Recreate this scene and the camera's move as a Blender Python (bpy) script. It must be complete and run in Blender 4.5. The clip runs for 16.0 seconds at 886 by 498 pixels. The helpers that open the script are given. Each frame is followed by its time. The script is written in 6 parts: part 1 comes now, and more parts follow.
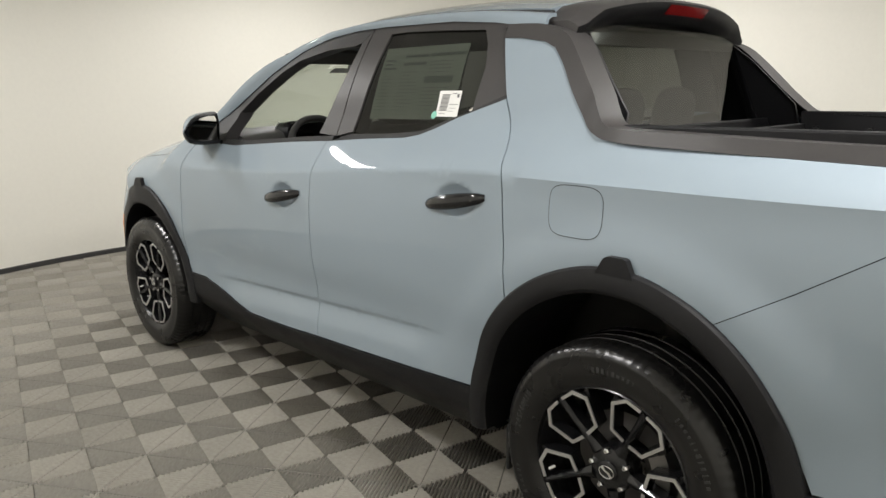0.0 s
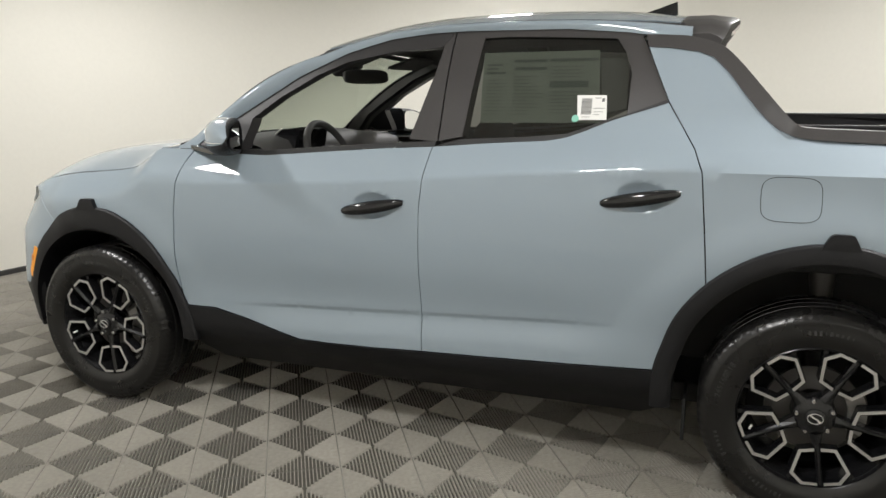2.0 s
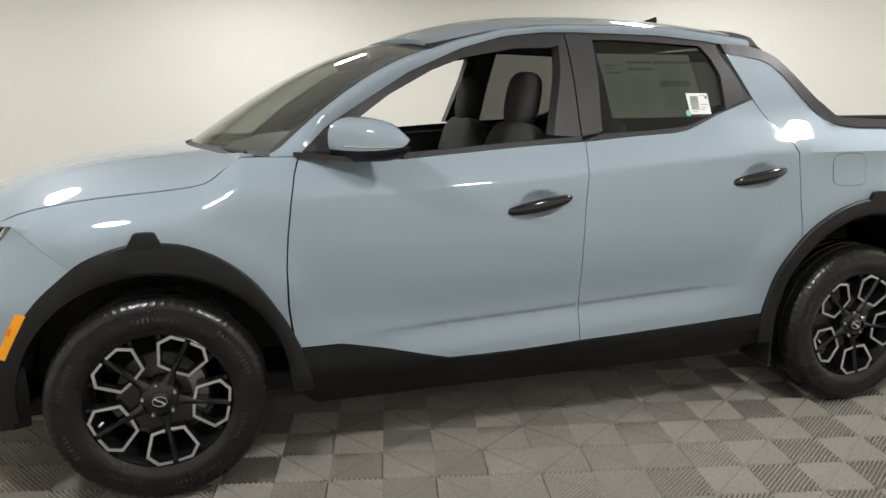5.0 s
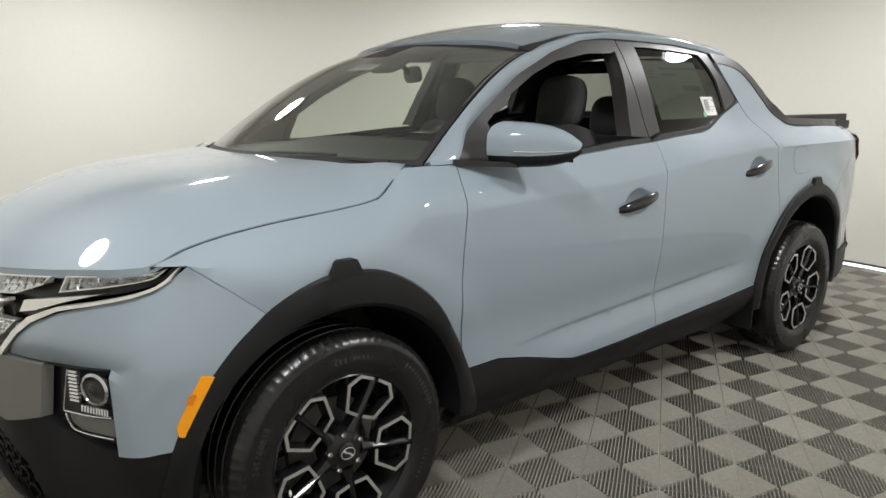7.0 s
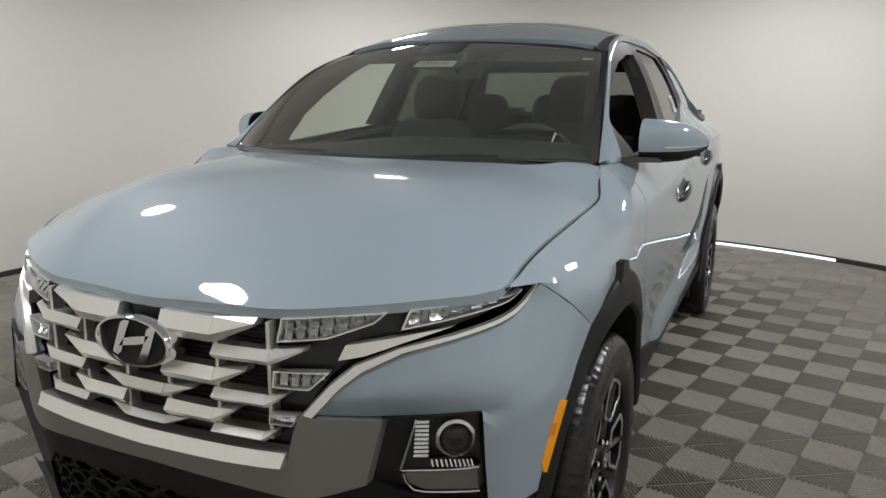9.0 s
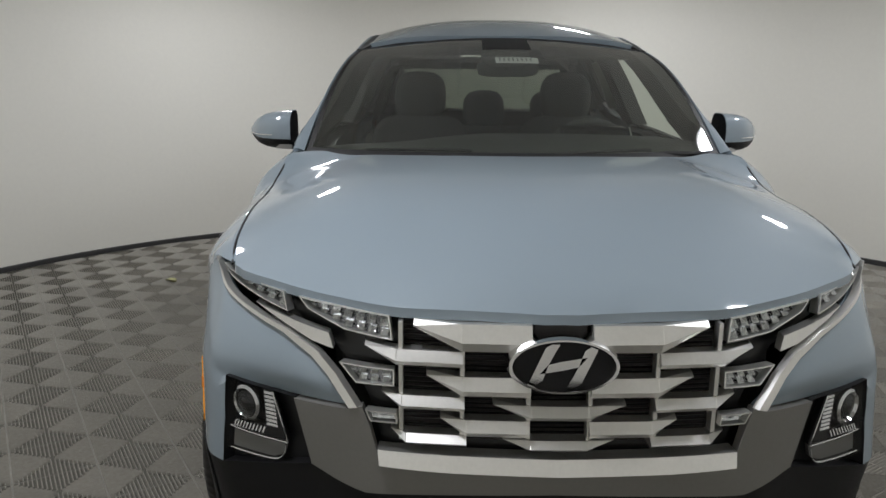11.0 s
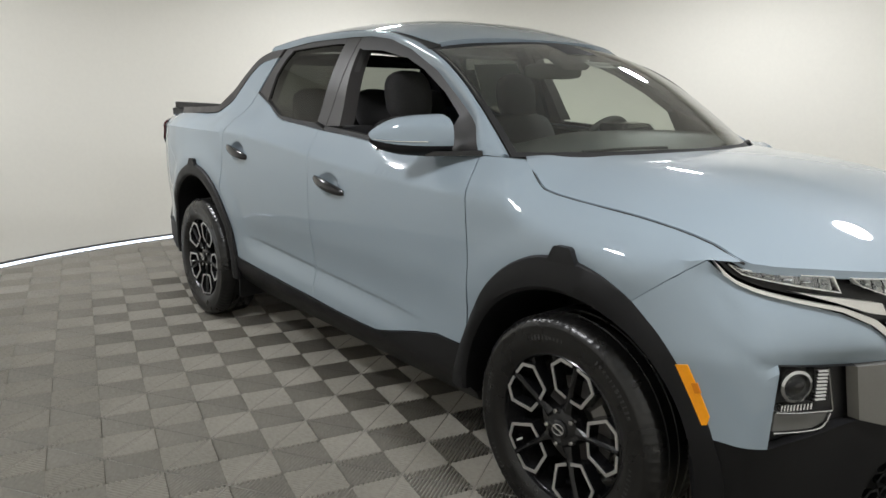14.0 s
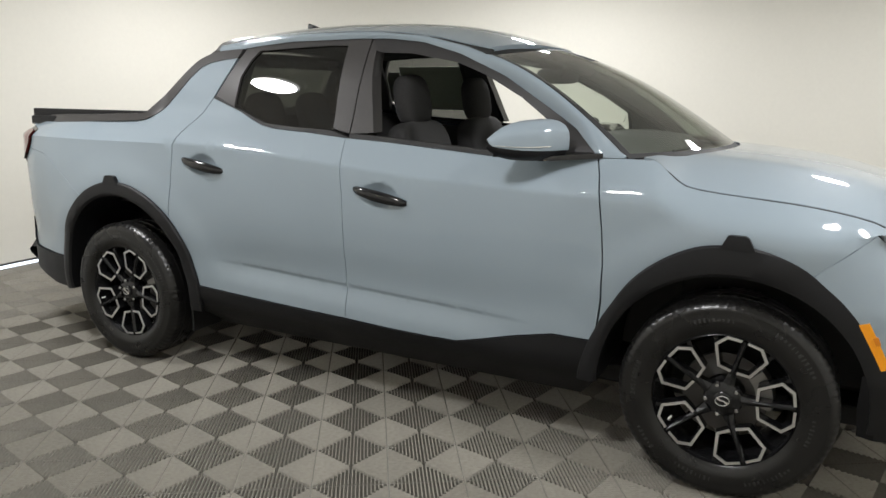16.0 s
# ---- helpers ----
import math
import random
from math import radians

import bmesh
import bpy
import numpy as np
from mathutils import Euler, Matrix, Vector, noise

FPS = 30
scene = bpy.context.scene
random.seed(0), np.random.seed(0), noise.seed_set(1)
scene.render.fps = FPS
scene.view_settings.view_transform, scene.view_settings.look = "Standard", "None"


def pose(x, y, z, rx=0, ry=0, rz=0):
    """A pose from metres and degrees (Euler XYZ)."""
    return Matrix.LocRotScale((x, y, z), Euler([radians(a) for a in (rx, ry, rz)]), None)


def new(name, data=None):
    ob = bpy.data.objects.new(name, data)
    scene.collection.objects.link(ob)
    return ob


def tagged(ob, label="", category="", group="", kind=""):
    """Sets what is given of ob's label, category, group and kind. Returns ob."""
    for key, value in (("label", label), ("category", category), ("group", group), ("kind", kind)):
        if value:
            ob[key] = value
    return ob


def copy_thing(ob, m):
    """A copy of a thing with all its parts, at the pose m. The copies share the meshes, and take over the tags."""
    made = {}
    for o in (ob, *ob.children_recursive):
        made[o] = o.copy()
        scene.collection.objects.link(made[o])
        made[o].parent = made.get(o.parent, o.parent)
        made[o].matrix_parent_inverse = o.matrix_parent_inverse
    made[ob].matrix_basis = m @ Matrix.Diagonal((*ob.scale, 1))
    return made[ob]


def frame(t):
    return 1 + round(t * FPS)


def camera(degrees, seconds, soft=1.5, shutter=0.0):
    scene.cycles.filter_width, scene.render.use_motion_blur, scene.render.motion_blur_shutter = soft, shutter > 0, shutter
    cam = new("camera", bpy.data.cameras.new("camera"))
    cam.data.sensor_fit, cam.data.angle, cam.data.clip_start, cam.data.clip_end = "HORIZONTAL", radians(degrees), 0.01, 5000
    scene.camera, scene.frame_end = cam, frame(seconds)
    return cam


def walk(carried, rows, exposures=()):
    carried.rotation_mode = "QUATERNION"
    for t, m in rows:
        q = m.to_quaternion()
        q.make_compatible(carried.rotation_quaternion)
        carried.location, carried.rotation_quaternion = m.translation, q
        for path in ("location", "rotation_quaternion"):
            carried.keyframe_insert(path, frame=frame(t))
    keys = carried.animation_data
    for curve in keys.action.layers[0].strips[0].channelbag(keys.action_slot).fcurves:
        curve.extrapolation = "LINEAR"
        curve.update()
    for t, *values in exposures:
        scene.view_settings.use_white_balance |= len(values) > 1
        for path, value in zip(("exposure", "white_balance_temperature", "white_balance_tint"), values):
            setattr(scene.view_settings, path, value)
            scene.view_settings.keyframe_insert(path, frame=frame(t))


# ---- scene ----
cam = camera(62.74, 16.0)
ROWS = [
    (0.0, -2.5106, 2.5261, 1.4108, -12.325, -0.679, 225.759),
    (0.5, -2.2092, 2.8058, 1.4140, -12.304, -0.582, 219.440),
    (1.0, -1.8747, 3.0518, 1.4182, -12.278, -0.489, 213.118),
    (1.5, -1.5139, 3.2575, 1.4222, -12.248, -0.403, 206.785),
    (2.0, -1.1322, 3.4195, 1.4242, -12.215, -0.327, 200.451),
    (2.5, -0.7446, 3.5371, 1.4239, -12.180, -0.260, 194.131),
    (3.0, -0.3511, 3.6097, 1.4192, -12.150, -0.197, 187.858),
    (3.5, 0.0468, 3.6373, 1.4132, -12.118, -0.134, 181.647),
    (4.0, 0.4474, 3.6188, 1.4083, -12.081, -0.079, 175.517),
    (4.5, 0.8450, 3.5540, 1.4048, -12.038, -0.030, 169.453),
    (5.0, 1.2331, 3.4443, 1.4029, -11.995, 0.015, 163.436),
    (5.5, 1.6057, 3.2920, 1.4026, -11.953, 0.059, 157.444),
    (6.0, 1.9574, 3.1006, 1.4041, -11.916, 0.103, 151.458),
    (6.5, 2.2845, 2.8737, 1.4067, -11.888, 0.150, 145.462),
    (7.0, 2.5840, 2.6145, 1.4072, -11.871, 0.202, 139.453),
    (7.5, 2.8495, 2.3269, 1.4059, -11.866, 0.256, 133.395),
    (8.0, 3.0915, 2.0046, 1.4060, -11.870, 0.307, 127.260),
    (8.5, 3.2988, 1.6652, 1.4046, -11.892, 0.341, 121.150),
    (9.0, 3.4675, 1.3091, 1.4017, -11.932, 0.360, 114.990),
    (9.5, 3.5971, 0.9395, 1.3986, -11.985, 0.368, 108.844),
    (10.0, 3.6874, 0.5534, 1.3964, -12.046, 0.373, 102.678),
    (10.5, 3.7378, 0.1545, 1.3966, -12.110, 0.381, 96.354),
    (11.0, 3.7475, -0.2520, 1.3990, -12.175, 0.396, 89.966),
    (11.5, 3.7144, -0.6649, 1.4002, -12.241, 0.423, 83.188),
    (12.0, 3.6343, -1.0821, 1.4005, -12.299, 0.461, 76.392),
    (12.5, 3.5107, -1.4806, 1.4029, -12.343, 0.507, 69.768),
    (13.0, 3.3502, -1.8606, 1.4076, -12.372, 0.552, 63.356),
    (13.5, 3.1582, -2.2117, 1.4110, -12.384, 0.585, 57.241),
    (14.0, 2.9242, -2.5379, 1.4131, -12.378, 0.599, 51.159),
    (14.5, 2.6581, -2.8315, 1.4162, -12.355, 0.593, 45.089),
    (15.0, 2.3645, -3.0893, 1.4207, -12.315, 0.566, 39.016),
    (15.5, 2.0473, -3.3108, 1.4232, -12.270, 0.524, 32.938),
    (16.0, 1.7011, -3.4965, 1.4233, -12.226, 0.475, 26.868),
]
EXPOSURES = [(0.0, 0.10, 6400, 11), (3.5, 0.08, 6250, 11), (7.0, 0.02, 6200, 11), (8.2, -0.2, 6150, 11), (10.3, -0.64, 5950, 12), (11.5, -0.66, 5950, 12), (12.5, -0.46, 5950, 12), (14.0, -0.1, 6050, 11), (16.0, 0.05, 6200, 11)]
LEAF = (-1.51, -2.28)
# seconds, eye (x, y, z), pitch, roll, yaw; the truck points along +x, its left side is +y
walk(cam, [(t, pose(x, y, z, 90 + pitch, 0, yaw) @ pose(0, 0, 0, 0, 0, roll)) for t, x, y, z, pitch, roll, yaw in ROWS],
     exposures=EXPOSURES)

# ---------------------------------------------------------------- world and lamps
world = bpy.data.worlds.new("world")
scene.world = world
world.use_nodes = True
world.node_tree.nodes["Background"].inputs[0].default_value = (0.9, 0.95, 1.0, 1)
world.node_tree.nodes["Background"].inputs[1].default_value = 0.02

ROOM_X, ROOM_R, CEIL = 0.1, 4.12, 2.80
LAMP_R, LAMP_Z, LAMP_W = 2.70, 2.71, 40.5
LAMP_AZ = (100, 160, 220, 280, 340, 40)
for az in LAMP_AZ:
    la = bpy.data.lights.new("ceiling_lamp_light", "AREA")
    la.shape, la.size, la.energy, la.color = "DISK", 0.38, LAMP_W * {100: 1.22, 160: 1.12, 220: 1.02, 280: 1.0, 340: 0.96, 40: 0.86}[az], (1.0, 0.975, 0.935)
    lo = new("ceiling_lamp_light", la)
    lo.matrix_world = pose(ROOM_X + LAMP_R * math.cos(radians(az)), LAMP_R * math.sin(radians(az)), LAMP_Z - 0.03)


# ---------------------------------------------------------------- materials
def material(name, color, rough=0.5, metal=0.0, coat=0.0, vary=0.06, scale=8.0, fine=120.0, bump=0.0, bump_scale=300.0,
             rvary=0.08, spec=0.5):
    m = bpy.data.materials.new(name)
    m.use_nodes = True
    nt = m.node_tree
    b = nt.nodes["Principled BSDF"]
    tc = nt.nodes.new("ShaderNodeTexCoord")
    n1 = nt.nodes.new("ShaderNodeTexNoise")
    n1.inputs["Scale"].default_value, n1.inputs["Detail"].default_value = scale, 4
    n2 = nt.nodes.new("ShaderNodeTexNoise")
    n2.inputs["Scale"].default_value, n2.inputs["Detail"].default_value = fine, 2
    for n in (n1, n2):
        nt.links.new(tc.outputs["Object"], n.inputs["Vector"])
    add = nt.nodes.new("ShaderNodeMath")
    add.operation = "ADD"
    nt.links.new(n1.outputs["Fac"], add.inputs[0])
    nt.links.new(n2.outputs["Fac"], add.inputs[1])
    mr = nt.nodes.new("ShaderNodeMapRange")
    mr.inputs["From Min"].default_value, mr.inputs["From Max"].default_value = 0.6, 1.4
    mr.inputs["To Min"].default_value, mr.inputs["To Max"].default_value = 1 - vary, 1 + vary
    nt.links.new(add.outputs[0], mr.inputs["Value"])
    hv = nt.nodes.new("ShaderNodeHueSaturation")
    hv.inputs["Color"].default_value = (*color, 1)
    nt.links.new(mr.outputs["Result"], hv.inputs["Value"])
    nt.links.new(hv.outputs["Color"], b.inputs["Base Color"])
    rr = nt.nodes.new("ShaderNodeMapRange")
    rr.inputs["From Min"].default_value, rr.inputs["From Max"].default_value = 0.3, 0.7
    rr.inputs["To Min"].default_value, rr.inputs["To Max"].default_value = max(0.0, rough - rvary * rough), min(1.0, rough + rvary * rough)
    nt.links.new(n1.outputs["Fac"], rr.inputs["Value"])
    nt.links.new(rr.outputs["Result"], b.inputs["Roughness"])
    b.inputs["Metallic"].default_value = metal
    b.inputs["Coat Weight"].default_value = coat
    b.inputs["Coat Roughness"].default_value = 0.03
    b.inputs["Specular IOR Level"].default_value = spec
    if bump:
        n3 = nt.nodes.new("ShaderNodeTexNoise")
        n3.inputs["Scale"].default_value, n3.inputs["Detail"].default_value = bump_scale, 3
        nt.links.new(tc.outputs["Object"], n3.inputs["Vector"])
        bp = nt.nodes.new("ShaderNodeBump")
        bp.inputs["Strength"].default_value, bp.inputs["Distance"].default_value = bump, 0.002
        nt.links.new(n3.outputs["Fac"], bp.inputs["Height"])
        nt.links.new(bp.outputs["Normal"], b.inputs["Normal"])
    return m


def glass_material(name, tint, rough=0.0, facing=0.09, steep=5.0):
    """Thin pane: a clear, tinted see-through layer with a real gloss on top."""
    m = bpy.data.materials.new(name)
    m.use_nodes = True
    nt = m.node_tree
    nt.nodes.clear()
    out = nt.nodes.new("ShaderNodeOutputMaterial")
    mix = nt.nodes.new("ShaderNodeMixShader")
    tr = nt.nodes.new("ShaderNodeBsdfTransparent")
    gl = nt.nodes.new("ShaderNodeBsdfGlossy")
    fr = nt.nodes.new("ShaderNodeLayerWeight")
    fr.inputs["Blend"].default_value = 0.5
    pw = nt.nodes.new("ShaderNodeMath")
    pw.operation, pw.inputs[1].default_value = "POWER", steep
    ma = nt.nodes.new("ShaderNodeMath")
    ma.operation, ma.inputs[1].default_value, ma.inputs[2].default_value = "MULTIPLY_ADD", 0.90, facing
    nt.links.new(fr.outputs["Facing"], pw.inputs[0])
    nt.links.new(pw.outputs[0], ma.inputs[0])
    tr.inputs["Color"].default_value = (*tint, 1)
    gl.inputs["Roughness"].default_value = rough
    nt.links.new(ma.outputs[0], mix.inputs[0])
    nt.links.new(tr.outputs[0], mix.inputs[1])
    nt.links.new(gl.outputs[0], mix.inputs[2])
    nt.links.new(mix.outputs[0], out.inputs[0])
    return m


def glow_material(name, color, strength):
    m = bpy.data.materials.new(name)
    m.use_nodes = True
    b = m.node_tree.nodes["Principled BSDF"]
    b.inputs["Emission Color"].default_value = (*color, 1)
    b.inputs["Emission Strength"].default_value = strength
    return m


PAINT = material("blue_grey_paint", (0.270, 0.325, 0.369), 0.55, 0.04, 1.0, 0.025, 3.0, 700.0, rvary=0.03, spec=0.2)
CLAD = material("grained_black_plastic", (0.0100, 0.0100, 0.0110), 0.48, vary=0.12, bump=0.25, bump_scale=900, spec=0.28)
TRIM = material("satin_dark_grey_trim", (0.056, 0.053, 0.052), 0.40, vary=0.05, bump=0.03, bump_scale=800, spec=0.25)
FRAME = material("dark_window_frame", (0.030, 0.0285, 0.029), 0.45, vary=0.05)
SEAL = material("black_rubber_seal", (0.012, 0.012, 0.012), 0.6)
PIANO = material("gloss_black_plastic", (0.008, 0.008, 0.009), 0.14, coat=0.25)
RUBBER = material("tyre_rubber", (0.0085, 0.0082, 0.0080), 0.28, vary=0.2, bump=0.05, bump_scale=500, spec=0.5)
RIMBLK = material("gloss_black_wheel_paint", (0.009, 0.009, 0.010), 0.25, coat=0.15)
MACHINED = material("machined_aluminium", (0.74, 0.73, 0.72), 0.30, 0.85, vary=0.05)
SATIN = material("satin_silver_trim", (0.84, 0.83, 0.80), 0.33, 0.88, vary=0.04)
CHROME = material("bright_chrome", (0.80, 0.80, 0.80), 0.06, 1.0, vary=0.02)
SKID = material("satin_grey_bumper_paint", (0.25, 0.243, 0.228), 0.42, 0.45, vary=0.04)
STEEL = material("brake_steel", (0.33, 0.32, 0.31), 0.4, 0.9)
DISC = material("dull_brake_disc", (0.12, 0.115, 0.11), 0.55, 0.7)
LAMPCHROME = material("dim_lamp_reflector", (0.30, 0.30, 0.31), 0.22, 1.0, vary=0.2, scale=40, bump=0.3, bump_scale=90)
LAMPBLK = material("lamp_black_housing", (0.015, 0.015, 0.016), 0.3)
LED_LENS = material("lamp_clear_optics", (0.80, 0.82, 0.83), 0.10, 1.0, vary=0.3, scale=60, bump=0.7, bump_scale=140)
AMBER = material("amber_reflector", (0.95, 0.36, 0.002), 0.3, coat=0.15, bump=0.2, bump_scale=250)
AMBERDARK = material("deep_amber_insert", (0.72, 0.22, 0.002), 0.3, coat=0.15)
RED = material("red_lamp_lens", (0.30, 0.015, 0.015), 0.15, coat=0.6)
SMOKED = material("smoked_red_lens", (0.15, 0.028, 0.024), 0.12, coat=0.8, vary=0.25, scale=18)
REARTINT = glass_material("dark_tinted_glass", (0.27, 0.29, 0.26))
CLOTH = material("dark_grey_seat_cloth", (0.048, 0.047, 0.047), 0.9, vary=0.2, bump=0.4, bump_scale=900)
INTER = material("black_interior_plastic", (0.060, 0.059, 0.057), 0.55, bump=0.15, bump_scale=700)
LINER = material("dark_headliner", (0.10, 0.098, 0.092), 0.9, bump=0.2)
PAPER = material("white_paper_label", (0.80, 0.80, 0.77), 0.6, vary=0.02)
INK = material("grey_print", (0.16, 0.16, 0.16), 0.7)
SHEET = material("printed_window_sheet", (0.46, 0.52, 0.42), 0.8, vary=0.10, scale=5)
SHEETINK = material("sheet_print", (0.22, 0.27, 0.22), 0.8)
SHEETBACK = material("plain_window_sheet", (0.24, 0.25, 0.215), 0.8, vary=0.10, scale=5)
PILLARTRIM = material("grey_pillar_trim", (0.135, 0.134, 0.124), 0.75, bump=0.15, bump_scale=700)
GREEN = material("green_dot_sticker", (0.20, 0.52, 0.40), 0.5)
WALLM = material("cream_wall_paint", (0.755, 0.736, 0.668), 0.75, vary=0.02, scale=0.7, fine=30, bump=0.08, bump_scale=120)
CEILM = material("white_ceiling_paint", (0.80, 0.79, 0.76), 0.85, vary=0.03)
FITTING = material("white_lamp_housing", (0.80, 0.79, 0.76), 0.5)
BASEM = material("dark_wall_base", (0.035, 0.034, 0.033), 0.6)
TILEM = material("grey_ribbed_floor_plastic", (0.365, 0.347, 0.304), 0.7, vary=0.16, scale=2.2, fine=60, bump=0.1, bump_scale=400, spec=0.12)
SUBM = material("dark_under_floor", (0.12, 0.113, 0.093), 0.9, vary=0.12, scale=3.0)
# tile plastic again, toned down to put shade on the braces
BRACEM = material("shaded_brace_plastic", (0.225, 0.215, 0.188), 0.7, vary=0.1, spec=0.15)
LEAFM = material("dry_yellow_leaf", (0.36, 0.345, 0.17), 0.7, vary=0.2, scale=40)
WSGLASS = glass_material("windscreen_glass", (0.64, 0.70, 0.62), 0.0, 0.12, 2.9)
TINT = glass_material("tinted_glass", (0.16, 0.165, 0.155))
LENS = glass_material("lamp_lens_glass", (0.90, 0.91, 0.92), 0.0, 0.035)
MIRROR = material("mirror_glass", (0.85, 0.86, 0.86), 0.01, 1.0, vary=0.0)
LEDGLOW = glow_material("white_strip_light", (0.84, 0.91, 1.0), 2.5)
LAMPGLOW = glow_material("lamp_diffuser", (1.0, 0.98, 0.94), 4.0)

# pieces of one colour batch differ a little
nt = TILEM.node_tree
info = nt.nodes.new("ShaderNodeObjectInfo")
mrr = nt.nodes.new("ShaderNodeMapRange")
mrr.inputs["To Min"].default_value, mrr.inputs["To Max"].default_value = 0.93, 1.07
nt.links.new(info.outputs["Random"], mrr.inputs["Value"])
hs = nt.nodes.new("ShaderNodeHueSaturation")
bsdf = nt.nodes["Principled BSDF"]
src = bsdf.inputs["Base Color"].links[0].from_socket
nt.links.new(src, hs.inputs["Color"])
nt.links.new(mrr.outputs["Result"], hs.inputs["Value"])
nt.links.new(hs.outputs["Color"], bsdf.inputs["Base Color"])


# ---------------------------------------------------------------- mesh helpers
from mathutils.geometry import delaunay_2d_cdt


def part(name, bm, mat, parent=None, label="", smooth=False, angle=40):
    """Links a bmesh as one mesh object, under parent if given."""
    bmesh.ops.recalc_face_normals(bm, faces=bm.faces)
    if smooth:
        lim = radians(angle)
        for f in bm.faces:
            f.smooth = True
        for e in bm.edges:
            if len(e.link_faces) == 2 and e.calc_face_angle(0) > lim:
                e.smooth = False
    me = bpy.data.meshes.new(name)
    bm.to_mesh(me)
    bm.free()
    mats = mat if isinstance(mat, (list, tuple)) else [mat]
    for k in mats:
        me.materials.append(k)
    ob = new(name, me)
    if parent:
        ob.parent = parent
    if label:
        tagged(ob, label)
    return ob


def merge(bm, other):
    """Adds the faces of other to bm."""
    vs = [bm.verts.new(v.co) for v in other.verts]
    other.verts.index_update()
    for f in other.faces:
        g = bm.faces.new([vs[v.index] for v in f.verts])
        g.material_index, g.smooth = f.material_index, f.smooth
    other.free()
    return bm


def box(sx, sy, sz, at=(0, 0, 0), bevel=0.0, segs=2, m=None):
    bm = bmesh.new()
    bmesh.ops.create_cube(bm, size=1)
    for v in bm.verts:
        v.co = Vector((v.co.x * sx, v.co.y * sy, v.co.z * sz))
    if bevel:
        bmesh.ops.bevel(bm, geom=bm.edges[:], offset=bevel, segments=segs, profile=0.5, affect="EDGES")
    for v in bm.verts:
        v.co = (m @ v.co if m else v.co) + Vector(at)
    return bm


def lathe(profile, n=64, axis="y", at=(0, 0, 0), closed=False):
    """Turns (radius, offset) pairs round an axis."""
    bm = bmesh.new()
    rings = []
    for r, o in profile:
        ring = []
        for k in range(n):
            a = 2 * math.pi * k / n
            c, s = r * math.cos(a), r * math.sin(a)
            p = (c, o, s) if axis == "y" else ((o, c, s) if axis == "x" else (c, s, o))
            ring.append(bm.verts.new(Vector(p) + Vector(at)))
        rings.append(ring)
    pairs = list(zip(rings, rings[1:])) + ([(rings[-1], rings[0])] if closed else [])
    for a, b in pairs:
        for k in range(n):
            bm.faces.new((a[k], a[(k + 1) % n], b[(k + 1) % n], b[k]))
    return bm


def tube(path, radius, n=8, caps=True):
    """A round bar along a path; radius a number or one for each point."""
    bm = bmesh.new()
    path = [Vector(p) for p in path]
    rad = radius if isinstance(radius, (list, tuple)) else [radius] * len(path)
    rings = []
    for i, p in enumerate(path):
        d = (path[min(i + 1, len(path) - 1)] - path[max(i - 1, 0)]).normalized()
        up = Vector((0, 0, 1)) if abs(d.z) < 0.9 else Vector((1, 0, 0))
        a = d.cross(up).normalized()
        b = d.cross(a)
        rings.append([bm.verts.new(p + rad[i] * (a * math.cos(2 * math.pi * k / n) + b * math.sin(2 * math.pi * k / n))) for k in range(n)])
    for r, s in zip(rings, rings[1:]):
        for k in range(n):
            bm.faces.new((r[k], r[(k + 1) % n], s[(k + 1) % n], s[k]))
    if caps:
        bm.faces.new(rings[0])
        bm.faces.new(rings[-1])
    return bm


def loft(rows_, close_u=False, thick=None):
    """A sheet through rows of points; thick: a vector or a number of rows' inner copy."""
    bm = bmesh.new()
    g = [[bm.verts.new(Vector(p)) for p in r] for r in rows_]
    for a, b in zip(g, g[1:]):
        n = len(a)
        for k in range(n if close_u else n - 1):
            bm.faces.new((a[k], a[(k + 1) % n], b[(k + 1) % n], b[k]))
    return bm


def solid(bm, thick):
    """Gives a sheet thickness along its normals (inwards for a positive number)."""
    bmesh.ops.recalc_face_normals(bm, faces=bm.faces)
    bmesh.ops.solidify(bm, geom=bm.faces[:], thickness=thick)
    return bm


def catmull(pts, n):
    """n points along a smooth curve through pts (any dimension)."""
    p = np.array(pts, float)
    out = []
    for i in range(n):
        s = i / (n - 1) * (len(p) - 1)
        k = min(int(s), len(p) - 2)
        f = s - k
        a, b, c, d = p[max(k - 1, 0)], p[k], p[k + 1], p[min(k + 2, len(p) - 1)]
        out.append(0.5 * (2 * b + (c - a) * f + (2 * a - 5 * b + 4 * c - d) * f * f + (3 * b - a - 3 * c + d) * f ** 3))
    return out


def resample(poly, step, closed=True):
    out = []
    n = len(poly)
    for i in range(n if closed else n - 1):
        a, b = np.array(poly[i], float), np.array(poly[(i + 1) % n], float)
        k = max(1, int(math.ceil(np.linalg.norm(b - a) / step)))
        for j in range(k):
            out.append(tuple(a + (b - a) * j / k))
    if not closed:
        out.append(tuple(poly[-1]))
    return out


